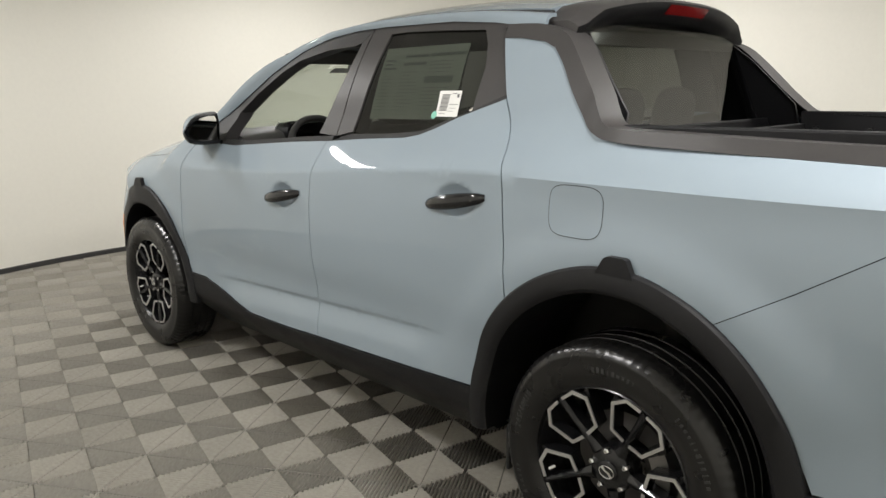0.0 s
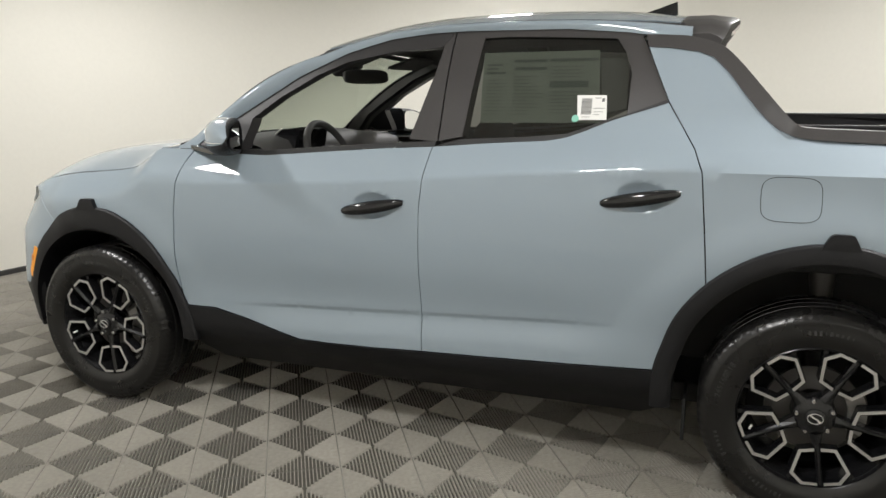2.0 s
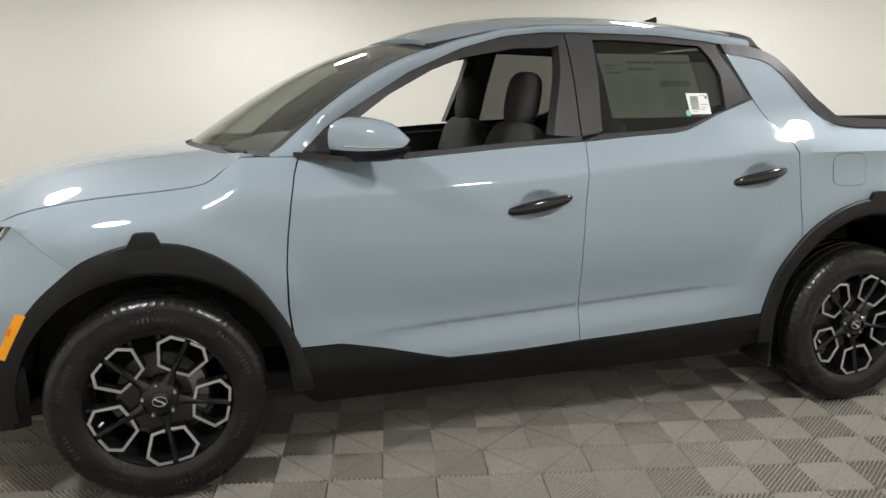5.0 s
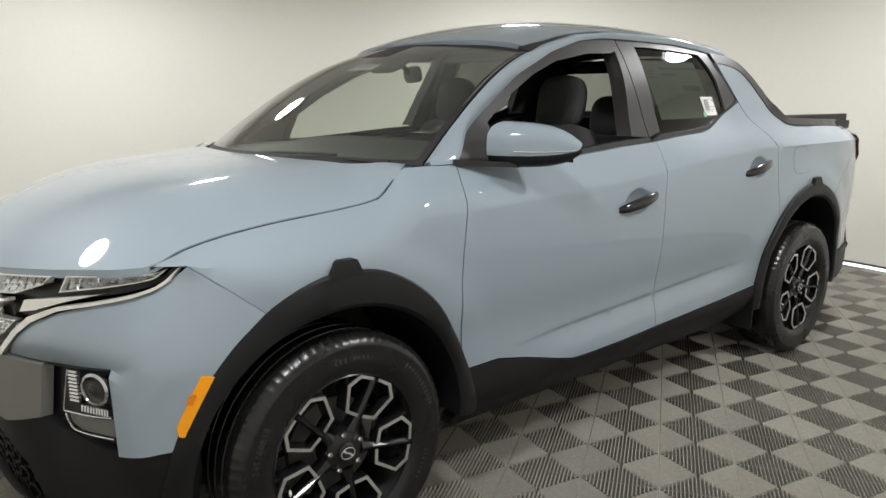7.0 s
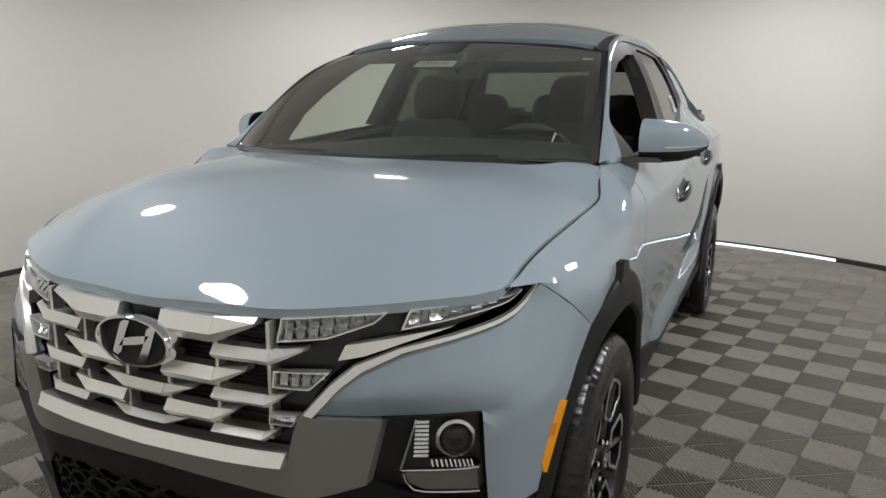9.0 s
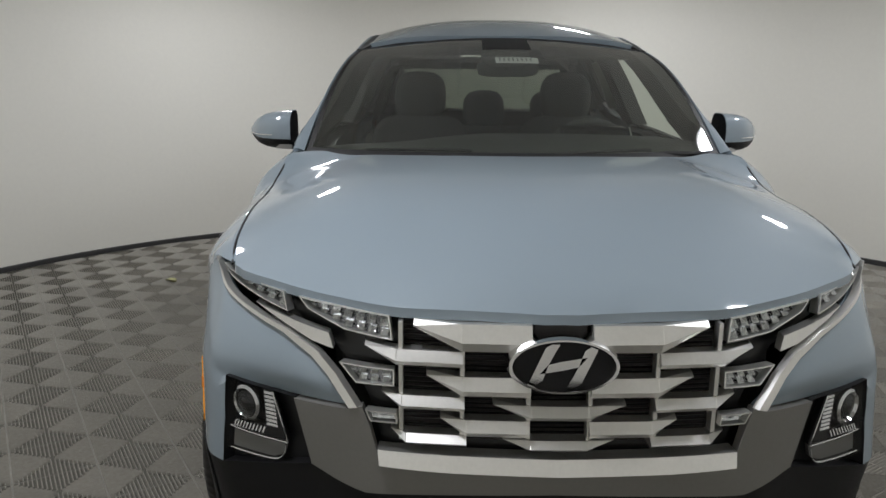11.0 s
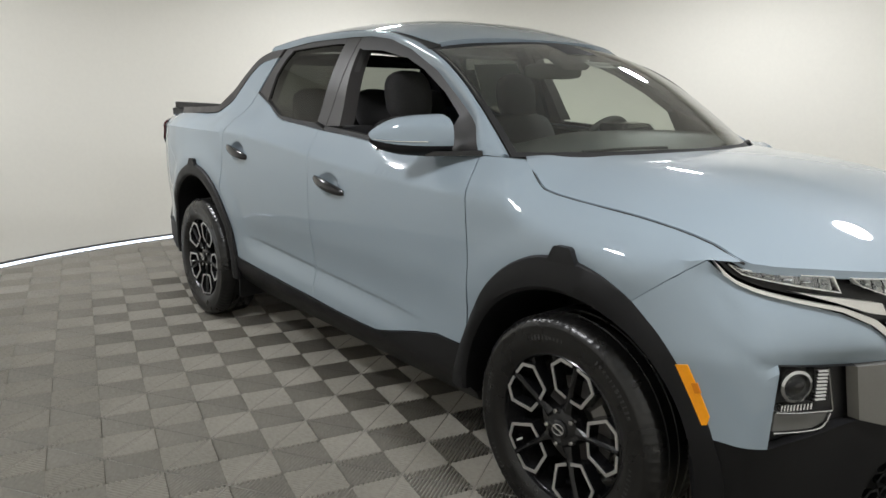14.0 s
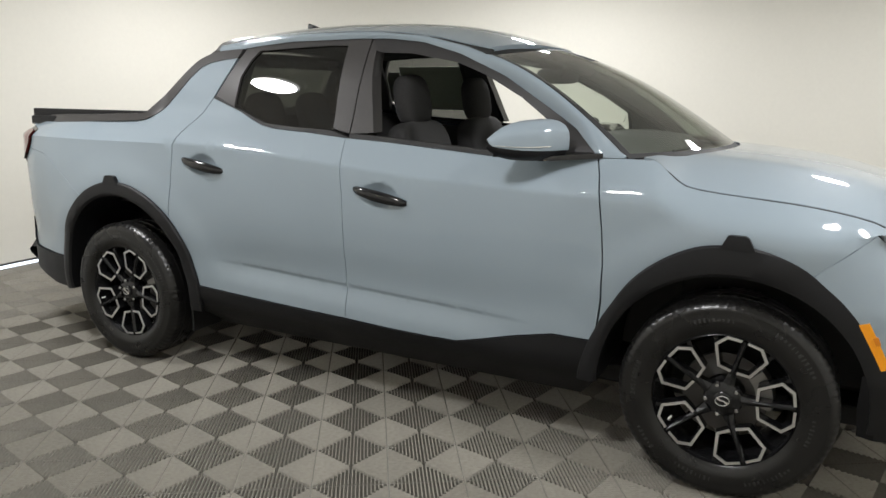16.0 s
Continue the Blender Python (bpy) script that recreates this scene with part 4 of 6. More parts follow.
for y in np.linspace(-0.14, 0.14, 9):
    zt = roof_mid(-1.0) - 0.055 * (abs(y) / 0.522) ** 2.6
    rows_.append([(-1.196, y, zt - 0.030), (-1.170, y, zt - 0.060), (-1.14, y, zt - 0.060), (-1.14, y, zt - 0.030)])
part("brake_lamp", loft(rows_, True), RED, sp, "red lens of the high brake lamp", True, 35)
# antenna fin
rows_ = []
for i in range(9):
    f = i / 8
    x = -0.79 - 0.155 * f
    h = 0.004 + 0.066 * f ** 1.1
    w = 0.022 * (1 - 0.5 * f) * min(1, 6 * f + 0.2)
    zb = roof_mid(x)
    rows_.append([(x, -w, zb - 0.004), (x + 0.004, -w * 0.35, zb + h * 0.8), (x + 0.006, 0, zb + h), (x + 0.004, w * 0.35, zb + h * 0.8), (x, w, zb - 0.004)])
bm = loft(rows_)
bm.faces.new([v for v in bm.verts][-5:])
part("antenna_fin", bm, PIANO, truck, "black shark-fin roof antenna", True, 40)

# ---------------------------------------------------------------- the nose
def u_at(x, z):
    """The nose's parameter at x on its side."""
    us = np.linspace(0, 3.0, 90)
    return float(np.interp(x, [nose(float(u), z).x for u in us], us))


ARCH_N = [(HX + lerp(k, [t[0] for t in ARCH_F], [t[1] for t in ARCH_F]) * math.cos(radians(k)) - 0.02, HZ + lerp(k, [t[0] for t in ARCH_F], [t[1] for t in ARCH_F]) * math.sin(radians(k)) - 0.01) for k in (56, 48, 40, 32, 24)]
BLUE = [(u_at(x, z), z) for x, z in SEAM_N + ARCH_N] + [(1.60, 0.517), (2.30, 0.509), (3.0, 0.507), (2.98, 0.62), (2.95, 0.732), (3.5, 0.728), (4.1, 0.724), (5.0, 0.727),
        (4.7, 0.790), (4.45, 0.825), (4.0, 0.858), (3.5, 0.883), (3.0, 0.905), (2.6, 0.925), (2.3, 0.946)]
CHR = [(2.0, 0.985), (2.3, 0.948), (2.6, 0.927), (3.0, 0.907), (3.5, 0.885), (4.0, 0.864), (4.45, 0.827), (4.7, 0.792), (5.0, 0.729), (5.13, 0.733), (4.82, 0.799), (4.54, 0.840), (4.04, 0.874), (3.5, 0.894), (3.03, 0.915), (2.62, 0.936), (2.34, 0.957)]
GREY = [(4.1, 0.722), (5.0, 0.725), (5.2, 0.733), (5.30, 0.69), (5.40, 0.612), (6.2, 0.602), (7.0, 0.598), (7.0, 0.542), (6.0, 0.535), (5.1, 0.531), (4.6, 0.548), (4.2, 0.566)]
FOGH = [(2.95, 0.732), (4.1, 0.724), (4.2, 0.566), (3.6, 0.535), (3.0, 0.507)]
LOWER = [(1.60, 0.515), (2.30, 0.507), (3.0, 0.505), (3.6, 0.533), (4.2, 0.563), (4.6, 0.546), (5.1, 0.529), (6.0, 0.533), (7.0, 0.540), (7.0, 0.47), (5.3, 0.46), (4.8, 0.40), (4.6, 0.29), (3.0, 0.27), (1.75, 0.29), (1.62, 0.40)]
TOP_U, TOP_Z = [1.4, 2.3, 2.6, 3.0, 3.5, 4.0, 4.45, 4.7, 5.0], [0.99, 0.946, 0.925, 0.905, 0.883, 0.858, 0.825, 0.790, 0.727]


def bumper_face(u, z):
    """The painted skin, swelling a little between its edges."""
    top = lerp(u * 8, TOP_U, TOP_Z)
    s = min(1.0, max(0.0, (z - 0.738) / max(0.05, top - 0.738)))
    k = smooth01(u * 8, 2.0, 2.9) * smooth01(u * 8, 5.0, 4.2)
    lip = 0.014 * smooth01(u * 8, 2.3, 3.0) * max(0.0, 0.768 - z) / 0.04 if u * 8 < 5.0 and z > 0.715 else 0.0
    # crease from the lamp pocket's corner up to the fender
    edge = max(0.0, 1 - abs(z - 0.75 - (2.75 - u * 8) * 0.084) / 0.075) * smooth01(u * 8, 1.4, 2.3) * smooth01(u * 8, 3.2, 2.75)
    return nose(u * 8, z, 0.012 * k * math.sin(math.pi * s ** 0.8) - lip + 0.005 * edge)


bump_b = new("front_bumper")
bump_b.parent = truck
for sg in (1, -1):
    part("bumper_skin", flip(panel(NP_(*BLUE), bumper_face, 0.022, 0.0004, (-0.02, -0.012, 0), (1, 1)), sg), PAINT, bump_b, "painted blue-grey bumper skin", True, 30)
    part("chrome_strip", flip(panel(NP_(*CHR), on_nose(0.010), 0.02, 0.0, (-0.015, -0.010, 0), (1, 1)), sg), SATIN, bump_b, "satin silver strip below the lamps", True, 30)
    part("grey_panel", flip(panel(NP_(*GREY), on_nose(0.004), 0.03, 0.0, (-0.03, 0, 0)), sg), SKID, bump_b, "satin grey bumper panel", True, 25)
    part("lower_skin", flip(panel(NP_(*LOWER), on_nose(-0.004), 0.03, 0.0, (-0.05, -0.02, 0)), sg), CLAD, bump_b, "grained black lower bumper", True, 30)
    part("fog_pocket", flip(panel(NP_(*FOGH), on_nose(-0.035), 0.03), sg), LAMPBLK, bump_b, "", True)
    # pocket walls
    a = resample(NP_(*FOGH), 0.02)
    part("pocket_wall", flip(loft([[on_nose(0.0)(u, z) for u, z in a + a[:1]], [on_nose(-0.04)(u, z) for u, z in a + a[:1]]]), sg), CLAD, bump_b, "", True, 40)
    # bright blade below the grille
    bl = [(5.40, 0.640), (6.2, 0.634), (7.0, 0.630), (7.0, 0.598), (6.2, 0.602), (5.43, 0.610)]
    part("silver_blade", flip(panel(NP_(*bl), lambda u, z: nose(u * 8, z, 0.030 - 0.5 * (z - 0.598)), 0.03, 0, (-0.05, 0, -0.004)), sg), SATIN, bump_b, "satin silver blade below the grille", True, 30)
    # amber side marker
    mk = [(1.03, 0.700), (1.23, 0.707), (1.69, 0.577), (1.66, 0.553), (1.57, 0.549)]
    part("side_marker", flip(panel(NP_(*mk), on_nose(0.003), 0.02, 0, (0, -0.012, 0)), sg), AMBER, truck, "amber side marker reflector", True, 30)
    mi = [(1.32, 0.659), (1.42, 0.663), (1.50, 0.637), (1.40, 0.633)]
    part("reflector_insert", flip(panel(NP_(*mi), on_nose(0.0045), 0.02, 0, (0, -0.006, 0)), sg), AMBERDARK, truck, "", True, 30)
    # lower fog lamp unit: projector, chrome L-shaped reflector, lens
    fog = new("main_lamp")
    fog.parent = truck
    c = nose(3.30, 0.672, -0.022)
    d = (nose(3.30, 0.672, 0.1) - nose(3.30, 0.672, 0.0)).normalized()
    R = d.to_track_quat("Z", "Y").to_matrix().to_4x4()
    R.translation = c
    ring = lathe([(0.040, 0.0), (0.044, 0.012), (0.037, 0.016), (0.031, 0.004)], 36, "z", closed=True)
    for v in ring.verts:
        v.co = R @ v.co
    part("projector_ring", flip(ring, sg), CHROME, fog, "", True, 50)
    eye = lathe([(0.031, 0.002), (0.028, 0.010), (0.021, 0.015), (0.010, 0.018), (0.001, 0.019)], 36, "z")
    for v in eye.verts:
        v.co = R @ v.co
    part("projector_eye", flip(eye, sg), PIANO, fog, "", True, 70)
    L = [(3.06, 0.606), (3.50, 0.598), (3.82, 0.596), (3.76, 0.66), (3.70, 0.718), (3.53, 0.719), (3.56, 0.66), (3.58, 0.622), (3.30, 0.625)]
    part("reflector", flip(panel(NP_(*L), on_nose(-0.016), 0.02, 0, (-0.02, 0, 0)), sg), LAMPBLK, fog, "ribbed clear lamp reflector", True, 30)
    L2 = [(3.08, 0.598), (3.50, 0.592), (3.79, 0.590), (3.74, 0.560), (3.60, 0.545), (3.08, 0.548)]
    part("lower_reflector", flip(panel(NP_(*L2), on_nose(-0.018), 0.02, 0, (-0.02, 0, 0)), sg), SKID, fog, "", True, 30)
    for i in range(10):
        u = 3.12 + 0.044 * i
        part("rib", flip(panel(NP_((u, 0.606), (u + 0.020, 0.606), (u + 0.036, 0.621), (u + 0.016, 0.621)), lambda a, b: nose(a * 8, b, -0.012 + 0.3 * (0.621 - b)), 0.02, 0, (-0.01, 0, 0)), sg), CHROME, fog)
    for i in range(9):
        z = 0.628 + 0.010 * i
        part("rib", flip(panel(NP_((3.58, z), (3.72, z), (3.71, z + 0.0055), (3.57, z + 0.0055)), lambda a, b: nose(a * 8, b, -0.012 + 0.5 * (z + 0.0055 - b)), 0.02, 0, (-0.01, 0, 0)), sg), CHROME, fog)
    for edge in ([(3.83, 0.596), (3.77, 0.66), (3.71, 0.718)], [(3.06, 0.603), (3.40, 0.597), (3.82, 0.594)], [(3.08, 0.546), (3.60, 0.543), (3.74, 0.558), (3.80, 0.588)]):
        path = [nose(float(p[0]), float(p[1]), -0.010) for p in catmull(edge, 10)]
        part("bright_edge", flip(tube(path, 0.0028, 6), sg), CHROME, fog, "", True)
    lens = [(3.02, 0.724), (3.74, 0.722), (3.86, 0.592), (3.66, 0.536), (3.03, 0.540)]
    ln = part("lens", flip(panel(NP_(*lens), on_nose(-0.004), 0.05), sg), LENS, fog, "", True, 60)
    ln.visible_shadow = False
    # headlamp cells hidden in the grille pattern
    cells = [("upper_lamp", [(2.44, 0.974), (2.8, 0.964), (3.35, 0.958), (4.0, 0.952), (4.06, 0.910), (3.5, 0.926), (2.80, 0.950)], 7),
             ("inner_lamp", [(4.26, 0.948), (4.9, 0.941), (5.66, 0.932), (5.70, 0.880), (4.96, 0.892), (4.40, 0.925)], 7),
             ("middle_lamp", [(4.86, 0.822), (5.72, 0.818), (5.72, 0.782), (5.10, 0.783)], 4),
             ("lower_lamp", [(5.24, 0.728), (5.74, 0.724), (5.74, 0.700), (5.32, 0.702)], 2)]
    for nm, poly, n in cells:
        lamp = new(nm)
        lamp.parent = truck
        tagged(lamp, "clear lamp cell with small optics in a bright rim")
        part("housing", flip(panel(NP_(*poly), on_nose(-0.020), 0.03, 0, (-0.01, 0, 0)), sg), LAMPCHROME, lamp, "", True, 30)
        rim = shrink(NP_(*poly), 0.0024)
        # bright rim: the outline less its inner part
        o, q = resample(NP_(*poly), 0.02), None
        inn = resample(rim, 0.02)
        k = len(o)
        rows_ = []
        for i in range(k + 1):
            a = o[i % k]
            j = min(range(len(inn)), key=lambda t: (inn[t][0] - a[0]) ** 2 + (inn[t][1] - a[1]) ** 2)
            b = inn[j]
            rows_.append([on_nose(-0.02)(*a), on_nose(0.004)(*a), on_nose(0.004)(*b), on_nose(-0.014)(*b)])
        part("rim", flip(loft(rows_), sg), SATIN, lamp, "", True, 40)
        us = [p[0] for p in poly]
        zs = [p[1] for p in poly]
        P8 = NP_(*poly)
        for i in range(n):
            u = min(us) + (max(us) - min(us)) * (i + 0.72) / (n + 0.35)
            hits = [z for z in np.linspace(min(zs), max(zs), 60) if inside(P8, u / 8, z)]
            if len(hits) < 4 or max(hits) - min(hits) < 0.012:
                continue
            z0, z1 = min(hits) + 0.003, max(hits) - 0.004
            w = 0.034 if n > 2 else 0.06
            for j in range(2):
                za = z0 + (z1 - z0) * j / 2
                zb = za + (z1 - z0) / 2 - 0.0015
                part("optic", flip(panel(NP_((u - 2.2 * w, za), (u + 1.6 * w, za), (u + 2.2 * w, zb), (u - 1.2 * w, zb)), lambda a, b: nose(a * 8, b, -0.016 + 0.55 * (zb - b)), 0.02, 0, (-0.006, 0, 0)), sg), LED_LENS, lamp)
        gl = part("lens", flip(panel(NP_(*poly), on_nose(0.001), 0.05), sg), LENS, lamp, "", True, 60)
        gl.visible_shadow = False
    # black lamp bowl between hood edge and silver strip
    bowl = [(2.02, 0.978), (2.8, 0.972), (3.4, 0.965), (4.0, 0.960), (4.6, 0.955), (5.3, 0.948), (6.2, 0.942), (7.0, 0.938), (7.0, 0.60), (5.42, 0.60), (5.2, 0.733), (4.88, 0.800), (4.58, 0.844), (4.06, 0.878), (3.5, 0.897), (3.05, 0.918), (2.35, 0.958)]
    part("grille_backing", flip(panel(NP_(*bowl), on_nose(-0.050), 0.03), sg), LAMPBLK, truck, "", True)
    part("silver_wing", flip(panel(NP_((3.50, 0.911), (3.95, 0.900), (4.72, 0.880), (4.78, 0.848), (4.45, 0.858), (4.0, 0.884)), on_nose(0.004), 0.02, 0, (-0.03, 0, 0)), sg), SATIN, truck, "", True, 30)

grille = new("grille")
grille.parent = truck
tagged(grille, "black radiator grille with stepped satin silver bars")


def nose_at(y, z, off=0.0):
    """The nose at half width y, for the grille between the lamps."""
    x = lerp(abs(y), [0, 0.15, 0.30, 0.37, 0.45, 0.55], [2.302, 2.300, 2.287, 2.275, 2.25, 2.20])
    return Vector((x + off, y, z))


def grille_bar(y0, y1, zt, zb, tip, tipz, sg):
    """A faceted bar from y0 to y1 with a wing that thins out to tip."""
    def sec(y, t, b, dep):
        m = b + 0.36 * (t - b)
        return [nose_at(y, t, -0.03), nose_at(y, t, dep - 0.015), nose_at(y, m, dep), nose_at(y, b, dep - 0.010), nose_at(y, b, -0.03)]
    h = zt - zb
    rows_ = [sec(y0, zt, zb, 0.020), sec(y1, zt, zb, 0.020), sec(y1 + 0.002, zt, zb, 0.019), sec(tip, tipz + 0.14 * h, tipz - 0.14 * h, 0.004)]
    bm = loft(rows_)
    bm.verts.ensure_lookup_table()
    bm.faces.new(bm.verts[0:5])
    bm.faces.new(bm.verts[-5:])
    return flip(bm, sg)


for sg in (1, -1):
    for y0, y1, zt, zb, tip, tz in ((0.064, 0.209, 0.926, 0.868, 0.312, 0.922), (0.208, 0.348, 0.865, 0.832, 0.418, 0.868), (0.064, 0.207, 0.809, 0.768, 0.285, 0.812),
                                    (0.203, 0.337, 0.762, 0.733, 0.382, 0.768), (0.064, 0.198, 0.711, 0.676, 0.255, 0.715), (0.198, 0.328, 0.675, 0.652, 0.362, 0.684)):
        part("grille_bar", grille_bar(y0, y1, zt, zb, tip, tz, sg), SATIN, grille, "satin silver bar", False)
    for zt, zb, tip in ((0.746, 0.716, 0.142), (0.667, 0.645, 0.120)):
        part("grille_bar", grille_bar(0.0, 0.060, zt, zb, tip, zt + 0.004, sg), SATIN, grille, "satin silver bar", False)
    for y, z0, z1 in ((0.208, 0.655, 0.90), (0.066, 0.650, 0.90), (0.340, 0.655, 0.925)):
        part("post", flip(box(0.03, 0.010, z1 - z0, nose_at(y, (z0 + z1) / 2, -0.016), 0.002), sg), SATIN, grille)
for k in range(26):
    z = 0.648 + 0.0108 * k
    rows_ = [[nose_at(y, z, -0.038), nose_at(y, z + 0.0035, -0.033), nose_at(y, z + 0.006, -0.040)] for y in np.linspace(-0.335, 0.335, 15)]
    part("louvre", loft(rows_), TRIM, grille)
# oval badge: a ring and a slanting bar form in chrome on black
badge = new("badge")
badge.parent = truck
tagged(badge, "oval chrome badge on a black ground")
BC = Vector((2.318, 0, 0.848))


def oval(bm):
    for v in bm.verts:
        v.co = Vector((v.co.x, v.co.y * 0.119, v.co.z * 0.061)) + BC
    return bm


part("badge_ring", oval(lathe([(0.86, 0.012), (0.90, 0.022), (0.96, 0.022), (1.0, 0.010), (1.0, -0.03), (0.86, -0.02)], 64, "x", closed=True)), CHROME, badge, "", True, 40)
part("badge_ground", oval(lathe([(0.87, 0.006), (0.001, 0.006)], 64, "x")), CLAD, badge)
strokes = [[(-0.36, 0.72), (-0.24, 0.86), (-0.08, 0.86), (-0.20, 0.42), (-0.30, 0.0), (-0.40, -0.60), (-0.52, -0.76), (-0.66, -0.66), (-0.54, -0.10)],
           [(0.36, -0.72), (0.24, -0.86), (0.08, -0.86), (0.20, -0.42), (0.30, 0.0), (0.40, 0.60), (0.52, 0.76), (0.66, 0.66), (0.54, 0.10)],
           [(-0.46, -0.34), (-0.30, 0.04), (-0.06, 0.16), (0.46, 0.34), (0.30, -0.04), (0.06, -0.16)]]
for s_ in strokes:
    part("badge_stroke", panel([(a * 0.112 * 0.95, b * 0.057 * 0.95) for a, b in s_], lambda y, z: BC + Vector((0.014, y, z)), 0.02, 0, (-0.008, 0, 0)), CHROME, badge)
part("sensor_cover", box(0.02, 0.115, 0.040, (2.270, 0, 0.915), 0.004), TRIM, truck)

# lower intake with mesh, and skid
low = new("lower_intake")
low.parent = truck
rows_ = [[nose(u, z, -0.05) for u in np.linspace(4.6, 9.4, 25)] for z in (0.27, 0.36, 0.47, 0.54)]
part("intake_backing", loft(rows_), SEAL, low, "", True)
for r in range(4):
    z = 0.300 + 0.050 * r
    for u in np.linspace(5.0, 9.0, 11):
        uu = u + (0.20 if r % 2 else 0)
        if 4.95 < uu < 9.05:
            o = []
            for k in range(6):
                a = radians(60 * k)
                o.append((uu / 8 + 0.027 * math.cos(a), z + 0.027 * math.sin(a)))
            inn = [((p[0] - uu / 8) * 0.72 + uu / 8, (p[1] - z) * 0.70 + z) for p in o]
            rows_ = [[nose(p[0] * 8, p[1], -0.012) for p in o], [nose(p[0] * 8, p[1], -0.010) for p in inn], [nose(p[0] * 8, p[1], -0.03) for p in inn]]
            part("mesh_cell", loft(rows_, True), CLAD, low)
rows_ = [[nose(u, 0.27, 0.0) + Vector((0.01, 0, 0)), nose(u, 0.29, 0.015), nose(u, 0.24, 0.0), nose(u, 0.22, -0.08)] for u in np.linspace(3.2, 10.8, 31)]
part("skid_plate", loft(rows_, True), SKID, bump_b, "", True, 40)
# floor pan, closes the underside
part("floor_pan", box(4.3, 1.10, 0.08, (0.02, 0, 0.25), 0.01), SEAL, truck)
part("floor_pan_side", box(1.90, 1.44, 0.05, (0.02, 0, 0.31), 0.01), SEAL, truck)
part("engine_bay", box(0.9, 1.0, 0.55, (1.72, 0, 0.60), 0.02), SEAL, truck)
part("cowl", loft([[(1.40 - 0.33 * abs(s) ** 2.2 + d, 0.76 * s, 1.182 - 0.006 * s * s - e) for s in np.linspace(-1, 1, 21)] for d, e in ((0.02, 0.012), (-0.08, 0.004), (-0.16, -0.01))]), CLAD, truck, "", True)
for y0, y1, x0, x1 in ((0.68, 0.10, 1.165, 1.375), (0.06, -0.52, 1.375, 1.235)):
    path = [Vector((x0 + (x1 - x0) * f + 0.015 * math.sin(math.pi * f), y0 + (y1 - y0) * f, 0)) for f in np.linspace(0, 1, 9)]
    path = [Vector((p.x, p.y, 1.192 + 0.008 * math.sin(math.pi * i / 8))) for i, p in enumerate(path)]
    w = part("wiper_arm", tube(path, [0.010, 0.009, 0.008, 0.007, 0.006, 0.006, 0.006, 0.006, 0.005], 8), SEAL, truck, "", True)
    part("wiper_blade", tube([p + Vector((-0.03, 0, 0.010)) for p in path[3:]], 0.006, 6), SEAL, w, "", True)

# ---------------------------------------------------------------- wheels (axis along y, outer face towards +y)
LETTER = material("raised_tyre_lettering", (0.042, 0.041, 0.040), 0.36)


def letters(text, radius, mid_deg, height, y):
    """Raised characters along the sidewall, as one mesh."""
    bm = bmesh.new()
    step = math.degrees(height * 0.78 / radius)
    for i, ch in enumerate(text):
        if ch == " ":
            continue
        cu = bpy.data.curves.new("letter", "FONT")
        cu.body, cu.size, cu.extrude, cu.align_x = ch, height * 1.35, 0.0012, "CENTER"
        ob = bpy.data.objects.new("letter", cu)
        me = bpy.data.meshes.new_from_object(ob)
        a = radians(mid_deg + (i - (len(text) - 1) / 2) * step)
        t, r = Vector((-math.sin(a), 0, math.cos(a))), Vector((math.cos(a), 0, math.sin(a)))
        tmp = bmesh.new()
        tmp.from_mesh(me)
        for v in tmp.verts:
            v.co = r * (radius + v.co.y) + t * v.co.x + Vector((0, y + v.co.z, 0))
        merge(bm, tmp)
        bpy.data.objects.remove(ob)
        bpy.data.curves.remove(cu)
        bpy.data.meshes.remove(me)
    return bm


